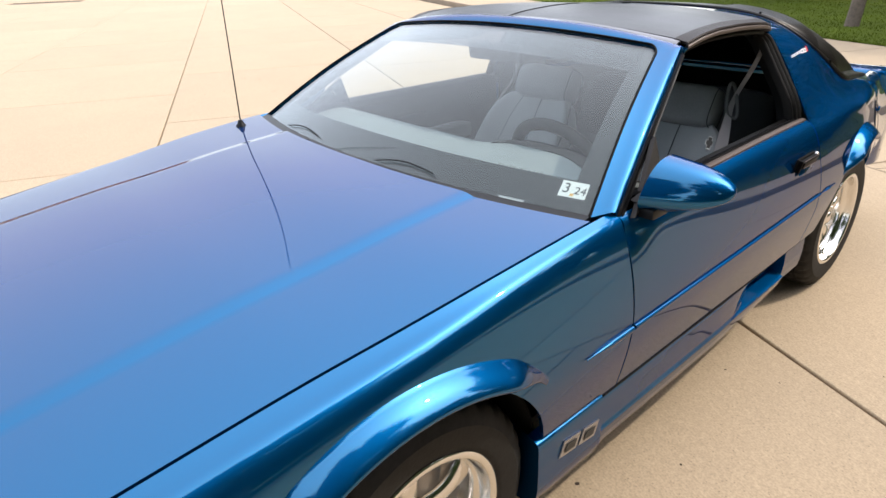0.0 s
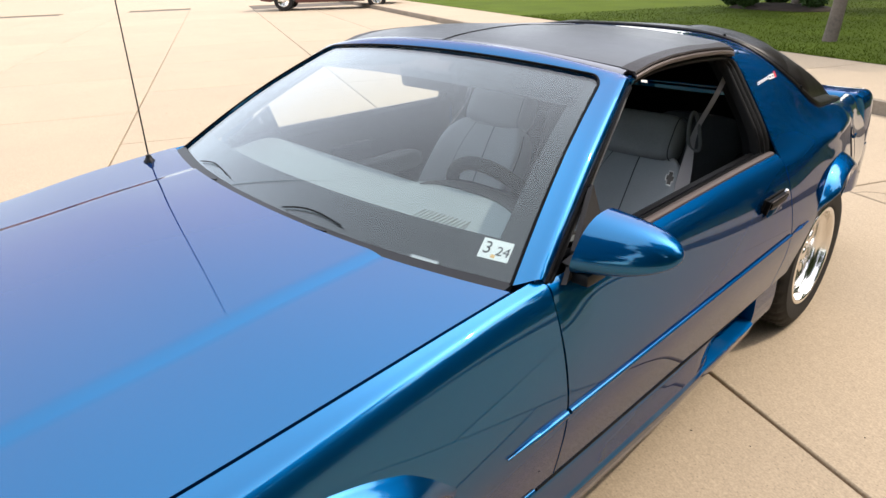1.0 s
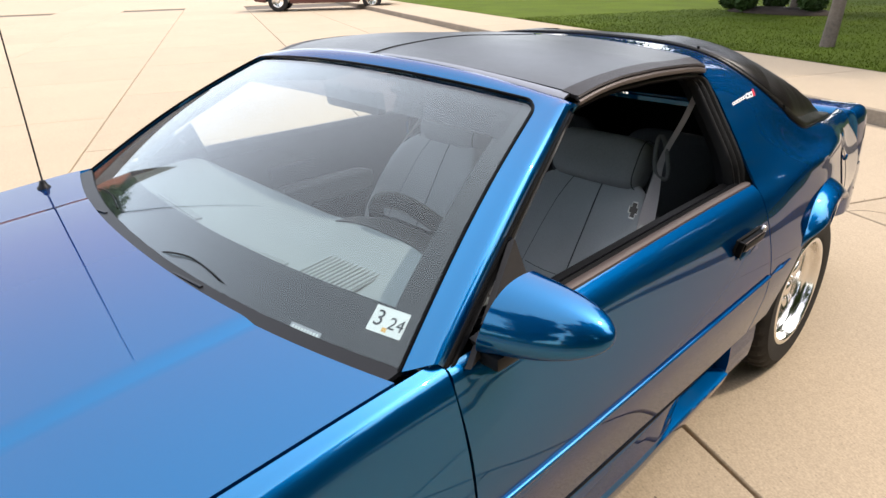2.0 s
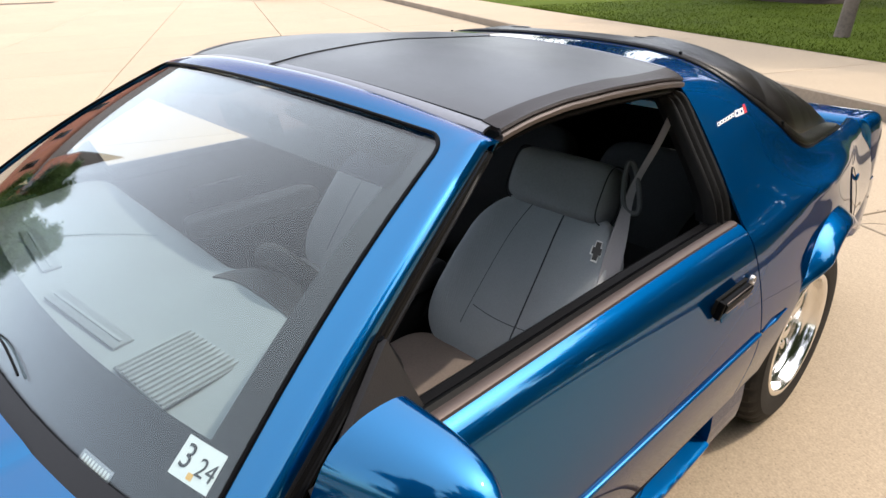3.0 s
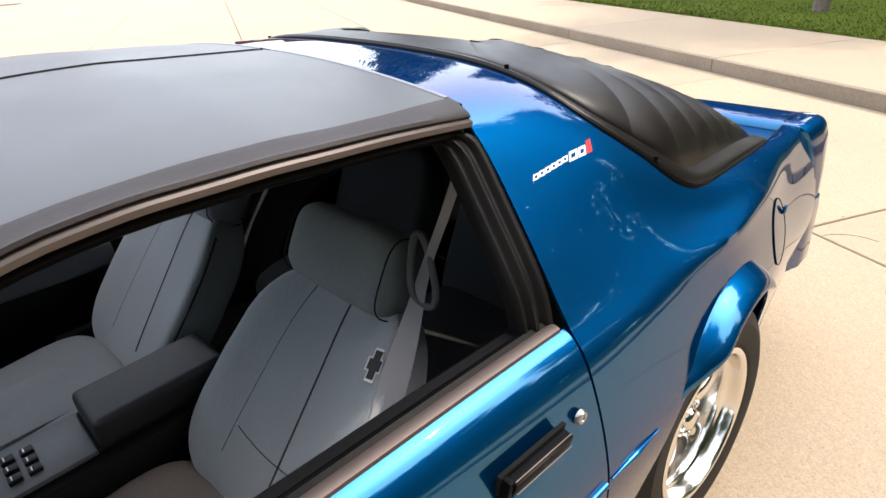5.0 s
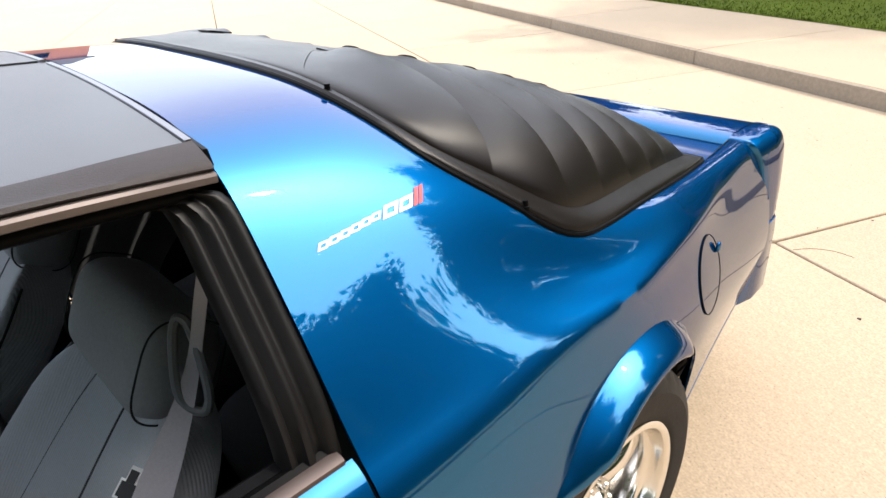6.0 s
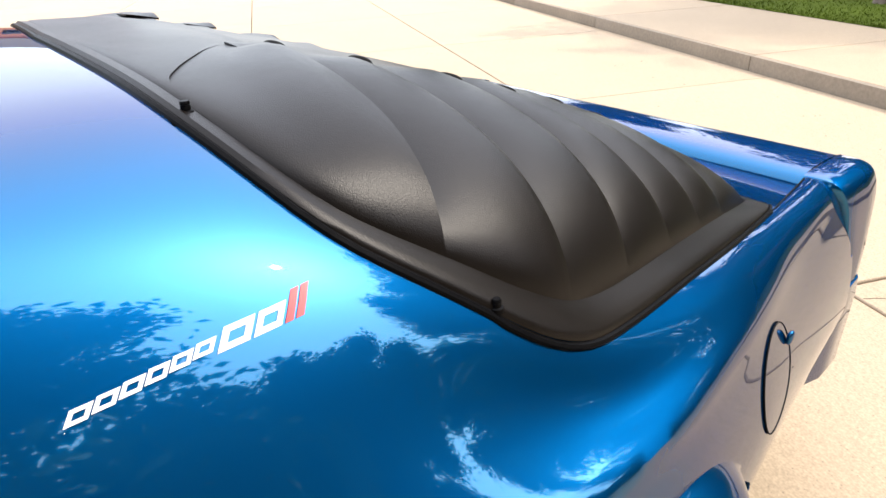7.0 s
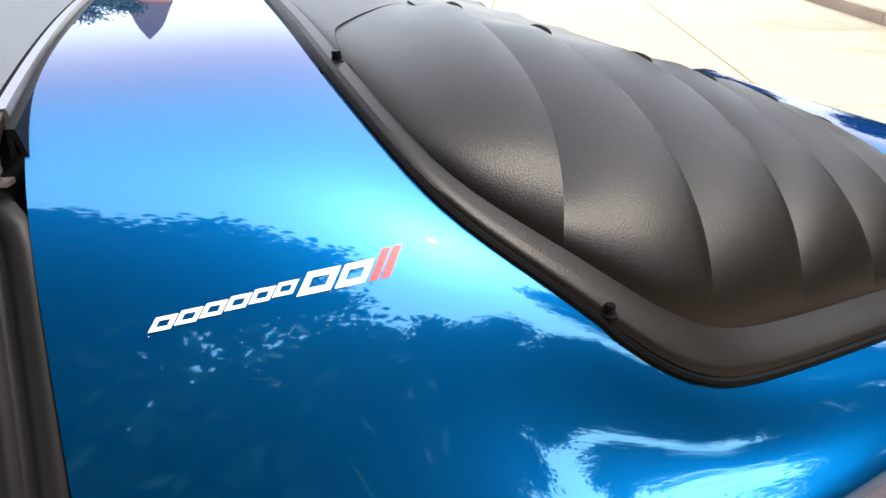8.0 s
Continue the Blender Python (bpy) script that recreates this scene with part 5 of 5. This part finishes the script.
console = part("centre_console", rbox((.21, .98, .24), .015, pose(0, 1.48, .415, 3)), BLACKP, car, "dark centre console with padded armrest lid")
part("console_plate", rbox((.17, .30, .012), .003, pose(0, 1.42, .545, 3)), mat("console_top", (.10, .105, .11), .45), console)
part("armrest_lid", rbox((.165, .30, .075), .020, pose(0, 1.725, .588, 3), 4), mat("black_grained_pad", (.020, .020, .022), .45, vary=.15, fine=200, bump=.3, bump_scale=500), console, "black padded armrest lid")
part("lid_seam", joined(rbox((.172, .306, .006), .002, pose(0, 1.725, .560, 3))), DARK, console)
for i in range(2):
    for j in range(3):
        sw = part("switch", rbox((.022, .026, .012), .003, pose(-.030 + .036 * j, 1.425 + .036 * i, .556, 3)), BLACKP, console)
        part("switch_mark", rbox((.014, .0025, .001), 0, pose(-.030 + .036 * j, 1.420 + .036 * i, .5625, 3)), SATIN, sw)
part("gear_lever", joined(tube([(.0, 1.27, .54), (.0, 1.25, .66)], .010, 8), moved(cushion((.05, .055, .06), .8, 12), pose(0, 1.245, .68))), BLACKP, console)
part("gear_gate", rbox((.11, .16, .014), .005, pose(0, 1.26, .545, 3)), BLACKP, console)


# ---- lawn blades, leaf litter, trees, building, parked truck ----
rng = np.random.default_rng(4)
n = 60000
pa, pb = rng.uniform(-16, 6, n), 8.97 + 14 * rng.uniform(0, 1, n) ** 1.8
base_p = np.stack([E1.x * pa + E2.x * pb, E1.y * pa + E2.y * pb, np.full(n, .145)], 1)
ang = rng.uniform(0, math.pi, n)
wid = np.stack([np.cos(ang), np.sin(ang), np.zeros(n)], 1) * rng.uniform(.004, .010, n)[:, None]
tip = np.stack([rng.normal(0, .018, n), rng.normal(0, .018, n), rng.uniform(.012, .04, n)], 1)
verts = np.concatenate([base_p - wid, base_p + wid, base_p + tip], 0)
thing("grass_blades", ([tuple(v) for v in verts], [(i, i + n, i + 2 * n) for i in range(n)]), GRASS, "short green grass blades over the lawn", "grass", kind="stuff")
n = 260
pa, pb = rng.uniform(-8, 3, n), rng.uniform(-.4, 6.4, n)
gs = []
for i in range(n):
    c = on_drive(pa[i], pb[i], .002)
    r = rng.uniform(.003, .009)
    q = [(c.x + r * math.cos(t) * rng.uniform(.5, 1.6), c.y + r * math.sin(t) * rng.uniform(.5, 1.6), .0015) for t in np.linspace(0, 2 * math.pi, 6)[:-1]]
    gs.append((q + [(c.x, c.y, .004)], [(k, (k + 1) % 5, 5) for k in range(5)]))
thing("leaf_litter", joined(*gs), MULCH, "scattered brown leaf crumbs and grit on the drive", "litter", kind="stuff")


def tree_mesh(name, height, spread, seed, leaves, m, label, low=0.3):
    r = np.random.default_rng(seed)
    ob = base(name, label, "tree", "trees round the drive", m)
    bars = [tube(smooth_line([(0, 0, -.1), (.05, .02, height * .2), (-.04, .06, height * .45), (.06, 0, height * .8)], 14), np.linspace(height * .020, height * .004, 14), 10)]
    tips = []
    for k in range(26):
        z = height * r.uniform(low, .85)
        a = r.uniform(0, 2 * math.pi)
        rad = spread * (1 - .6 * abs((z / height - low) / (1 - low) - .35) ** 1.2) * r.uniform(.55, 1.0)
        e = (rad * math.cos(a), rad * math.sin(a), z + height * r.uniform(.04, .14))
        pts = smooth_line([(0, 0, z - height * .05), (e[0] * .5, e[1] * .5, z + height * .03), e], 7)
        bars.append(tube(pts, np.linspace(height * .006, .01, 7), 6))
        tips += [pts[2], pts[3], pts[4], pts[5], pts[6], pts[6]]
    tips.append(np.array((0, 0, height * .93)))
    part("trunk", joined(*bars), BARK, ob)
    tips = np.array(tips)
    c = tips[r.integers(0, len(tips), leaves)] + r.normal(0, spread * .13, (leaves, 3))
    u = r.normal(0, 1, (leaves, 3))
    u /= np.linalg.norm(u, axis=1, keepdims=True)
    w = np.cross(u, r.normal(0, 1, (leaves, 3)))
    w /= np.linalg.norm(w, axis=1, keepdims=True)
    s = r.uniform(.07, .15, (leaves, 1)) * (1 + spread * .14)
    v = np.concatenate([c - u * s, c + w * s * .55, c + u * s, c - w * s * .55], 0)
    f = [(i, i + leaves, i + 2 * leaves, i + 3 * leaves) for i in range(leaves)]
    part("crown", ([tuple(q) for q in v], f), LEAF, ob)
    return ob


def polar(az, d, z=0.0):
    return 0.8 + d * math.cos(radians(az)), 2.3 + d * math.sin(radians(az)), z


broad = tree_mesh("broadleaf_tree", 17.2, 4.6, 3, 54000, pose(*polar(-11, 9.6)), "broad leafy green shade tree", .12)
small = tree_mesh("young_tree", 6.5, 2.6, 8, 8000, pose(*polar(24, 15)), "smaller bushy green tree", .15)
for az, d, rz in ((-44, 15, 70), (-76, 20, 200), (-171, 66, 20), (-163, 62, 130)):
    copy_thing(broad, pose(*polar(az, d), 0, 0, rz))
for az, d, rz in ((-100, 22, 90), (-130, 30, 45), (-166, 33, 10), (110, 34, 300), (-20, 16, 33), (14, 15, 240)):
    copy_thing(small, pose(*polar(az, d), 0, 0, rz))

tall = tree_mesh("tall_tree", 19.0, 5.0, 17, 40000, pose(*polar(82, 20.5)), "tall dense green tree beyond the lawn", .08)
for az, d, rz in ((90, 36, 140), (112, 52, 10), (124, 50, 200), (138, 52, 80)):
    copy_thing(tall, pose(*polar(az, d), 0, 0, rz))
copy_thing(tall, pose(*polar(67, 21), 0, 0, 60) @ Matrix.Scale(.96, 4))
copy_thing(tall, pose(*polar(54.5, 21), 0, 0, 200) @ Matrix.Scale(.80, 4))
round_tree = tree_mesh("round_tree", 8.3, 2.9, 41, 24000, pose(*polar(26, 14.8)), "rounded dense green shade tree", .14)
for az, d, rz, k in ((18, 14.5, 100, .97), (33, 15.2, 40, .76), (9, 13.0, 200, .88)):
    copy_thing(round_tree, pose(*polar(az, d), 0, 0, rz) @ Matrix.Scale(k, 4))

bushy = tree_mesh("hedgerow_tree", 8.0, 3.6, 31, 16000, pose(*polar(-55, 25)), "dense low-branched green tree in a row", .04)
for k, az in enumerate(range(-47, 100, 8)):
    copy_thing(bushy, pose(*polar(az, 25 + 5 * ((k * 37) % 10) / 10), 0, 0, 50 * k))

# the slim lawn tree and the mulched bed seen behind the car
lawn_tree = tree_mesh("lawn_tree", 6.0, 1.5, 21, 600, pose(-2.05, 12.55, .12), "slim grey-barked lawn tree in the grass", .45)
bed = thing("mulch_bed", moved(cushion((3.2, 1.5, .30), .8, 14), pose(-5.6, 20.0, .15, 0, 0, -20)), MULCH, "dark mulched planting bed in the lawn", "planting bed")
copy_thing(small, pose(-5.2, 20.0, .15, 0, 0, 77))
r2 = np.random.default_rng(12)


def shrub(m, seed):
    r = np.random.default_rng(seed)
    k = 1500
    d = r.normal(0, 1, (k, 3))
    d /= np.linalg.norm(d, axis=1, keepdims=True)
    c = d * r.uniform(.6, 1, (k, 1)) * np.array((.35, .35, .28)) + np.array((0, 0, .28))
    u, w = r.normal(0, .035, (k, 3)), r.normal(0, .03, (k, 3))
    v = np.concatenate([c - u, c + w, c + u, c - w], 0)
    ob = base("shrub", "low rounded green shrub in the mulch", "shrub", "shrubs in the bed", m)
    part("foliage", ([tuple(q) for q in v], [(i, i + k, i + 2 * k, i + 3 * k) for i in range(k)]), LEAF, ob)
    part("stem", tube([(0, 0, 0), (.01, 0, .2), (0, .02, .42)], [.02, .015, .006], 6), BARK, ob)
    return ob


sh = shrub(pose(-6.4, 19.6, .22), 5)
for x, y, rz in ((-7.0, 20.1, 50), (-4.6, 19.5, 140), (-5.9, 20.5, 220)):
    copy_thing(sh, pose(x, y, .22, 0, 0, rz))

# brick hall with a slim spire across the drive
hall = base("brick_hall", "long red-brick hall with a dark gable roof and spire", "building", m=pose(-92, -2, 0, 0, 0, 90) @ Matrix.Scale(1.55, 4))
part("wall", rbox((34, 12, 5.4), .05, pose(0, 0, 2.7)), BRICK, hall)
v = [(-17.6, -6.6, 5.4), (17.6, -6.6, 5.4), (17.6, 6.6, 5.4), (-17.6, 6.6, 5.4), (-17.6, 0, 9.2), (17.6, 0, 9.2)]
part("roof", (v, [(0, 1, 5, 4), (2, 3, 4, 5), (0, 4, 3), (1, 2, 5), (3, 2, 1, 0)]), ROOFING, hall)
tower = part("tower", rbox((3.2, 3.2, 11), .05, pose(-2, -4, 5.5)), BRICK, hall)
part("spire", ([(-3.7, -5.7, 11), (-.3, -5.7, 11), (-.3, -2.3, 11), (-3.7, -2.3, 11), (-2, -4, 20)], [(0, 1, 4), (1, 2, 4), (2, 3, 4), (3, 0, 4), (3, 2, 1, 0)]), ROOFING, tower)
for k in range(7):
    wv = part("window", rbox((1.3, .10, 2.2), .02, pose(-14 + 4.6 * k, -6.03, 2.6)), TINTED, hall)
    part("window_sill", rbox((1.6, .22, .12), .01, pose(-14 + 4.6 * k, -6.08, 1.42)), KERB, wv)

# parked dark-red pickup
p0, p1 = Vector((-23.8, 14.8, 0)), Vector((-21.4, 17.8, 0))
ax = (p1 - p0).normalized()
truck = base("pickup_truck", "dark red pickup truck parked across the drive", "truck", m=Matrix.Translation((p0 + p1) / 2) @ Matrix.Rotation(math.atan2(ax.y, ax.x), 4, 'Z'))


def extrude_profile(pts, w, bevel):
    bm = bmesh.new()
    lo = [bm.verts.new((x, -w / 2, z)) for x, z in pts]
    fc = bm.faces.new(lo)
    ex = bmesh.ops.extrude_face_region(bm, geom=[fc])
    bmesh.ops.translate(bm, verts=[q for q in ex["geom"] if isinstance(q, bmesh.types.BMVert)], vec=(0, w, 0))
    bmesh.ops.recalc_face_normals(bm, faces=bm.faces[:])
    bmesh.ops.bevel(bm, geom=bm.edges[:], offset=bevel, segments=2, affect='EDGES')
    bm.verts.index_update()
    g = [tuple(q.co) for q in bm.verts], [tuple(q.index for q in f.verts) for f in bm.faces]
    bm.free()
    return g


part("body", extrude_profile([(-2.9, .42), (-2.45, .36), (-2.38, .62), (-2.15, .80), (-1.75, .80), (-1.52, .62), (-1.45, .30), (1.40, .30), (1.47, .62), (1.70, .80), (2.10, .80), (2.33, .62), (2.4, .36), (2.85, .42), (2.9, 1.0), (1.2, 1.12), (-2.9, 1.14)], 1.9, .03), WINE, truck)
part("cab", extrude_profile([(-1.0, 1.08), (1.25, 1.08), (.65, 1.78), (-.85, 1.80)], 1.7, .06), WINE, truck)
for s in (-1, 1):
    part("side_window", rbox((1.25, .02, .42), .02, pose(-.1, s * .83, 1.45)), TINTED, truck)
for x in (-1.95, 1.90):
    for s in (-1, 1):
        m = pose(x, s * .82, .40, 0, 0, 90 * s)
        w = part("wheel", moved(lathe([(.42, -.11), (.26, -.115), (.25, .115), (.30, .12), (.40, .11), (.425, .08), (.425, -.08), (.42, -.11)], 36), m @ Matrix.Scale(.94, 4)), TYRE, truck)
        part("rim", moved(lathe([(0, .10), (.06, .10), (.10, .06), (.22, .08), (.25, .115), (.26, .10)], 30), m @ Matrix.Scale(.94, 4)), CHROME, w)
part("bumper", rbox((.14, 1.85, .20), .05, pose(2.92, 0, .58)), CHROME, truck)
part("bumper", rbox((.14, 1.85, .20), .05, pose(-2.94, 0, .58)), CHROME, truck)


# ---- paving pieces, kerb, footpath, lawn ----
pavement = base("pavement", "pale broom-finished concrete drive in large slabs", "pavement")
tagged(pavement, kind="structure")


def slab(a0, a1, b0, b1, z0, z1, material, parent, name="slab"):
    g = rbox((a1 - a0 - .012, b1 - b0 - .012, z1 - z0), .006, None, 1)
    ob = part(name, g, material, parent)
    ob.matrix_world = Matrix.Translation(on_drive((a0 + a1) / 2, (b0 + b1) / 2, (z0 + z1) / 2)) @ Matrix.Rotation(DRIVE, 4, 'Z')
    return ob


ROWS_B = [-18.0, -15.0, -12.0, -9.0, -6.0, -3.2, -0.5, 2.22, 4.56, 6.835]
for r in range(len(ROWS_B) - 1):
    start = {6: -5.25, 7: -1.6, 8: -1.6}.get(r, -5.25 + (r % 2) * 1.5)
    a = start - 3.1 * 9
    while a < 24:
        slab(a, a + 3.1, ROWS_B[r], ROWS_B[r + 1], -.12, 0.0, CONCRETE, pavement)
        a += 3.1
# the wide apron beyond, in larger bays
for i in range(9):
    for b0, b1 in ((-42, -30), (-30, -18), (-18, -6), (-6, 6.835)):
        slab(-45.2 - 12 * i, -33.2 - 12 * i, b0, b1, -.12, -.002, CONCRETE, pavement)
kerb = base("kerb", "weathered brown-stained concrete kerb between drive and footpath", "kerb")
tagged(kerb, kind="structure")
footpath = base("footpath", "pale concrete footpath slabs beside the lawn", "footpath")
tagged(footpath, kind="structure")
a = -5.0 - 3.1 * 20
while a < 24:
    ob = part("kerb_stone", rbox((3.094, .060, .30), .012, None, 2), KERB, kerb)
    ob.matrix_world = Matrix.Translation(on_drive(a + 1.55, 6.868, -.014)) @ Matrix.Rotation(DRIVE, 4, 'Z')
    slab(a, a + 3.1, 6.885, 8.96, .0, .14, CONCRETE, footpath)
    a += 3.1
lawn = thing("lawn", ([tuple(on_drive(p, q, .145)) for p, q in ((-60, 8.95), (60, 8.95), (60, 60), (-60, 60))], [(0, 1, 2, 3)]), GRASS, "mown green lawn beyond the footpath", "lawn", kind="structure")
# a short curved crack at a slab corner
pts = smooth_line([tuple(on_drive(a, b, .0004)) for a, b in ((-1.50, 4.575), (-1.48, 4.64), (-1.45, 4.69), (-1.40, 4.73), (-1.33, 4.75))], 22)
part("crack", tube([(x + .0012 * math.sin(31 * i), y + .0012 * math.cos(17 * i), z) for i, (x, y, z) in enumerate(pts)], .0016, 6), GROUT, pavement)
side_lawn = thing("side_lawn", ([tuple(on_drive(p, q, .02)) for p, q in ((7.0, -60), (60, -60), (60, 6.83), (7.0, 6.83))], [(0, 1, 2, 3)]), GRASS, "mown lawn under the shade trees beside the drive", "lawn", kind="structure")
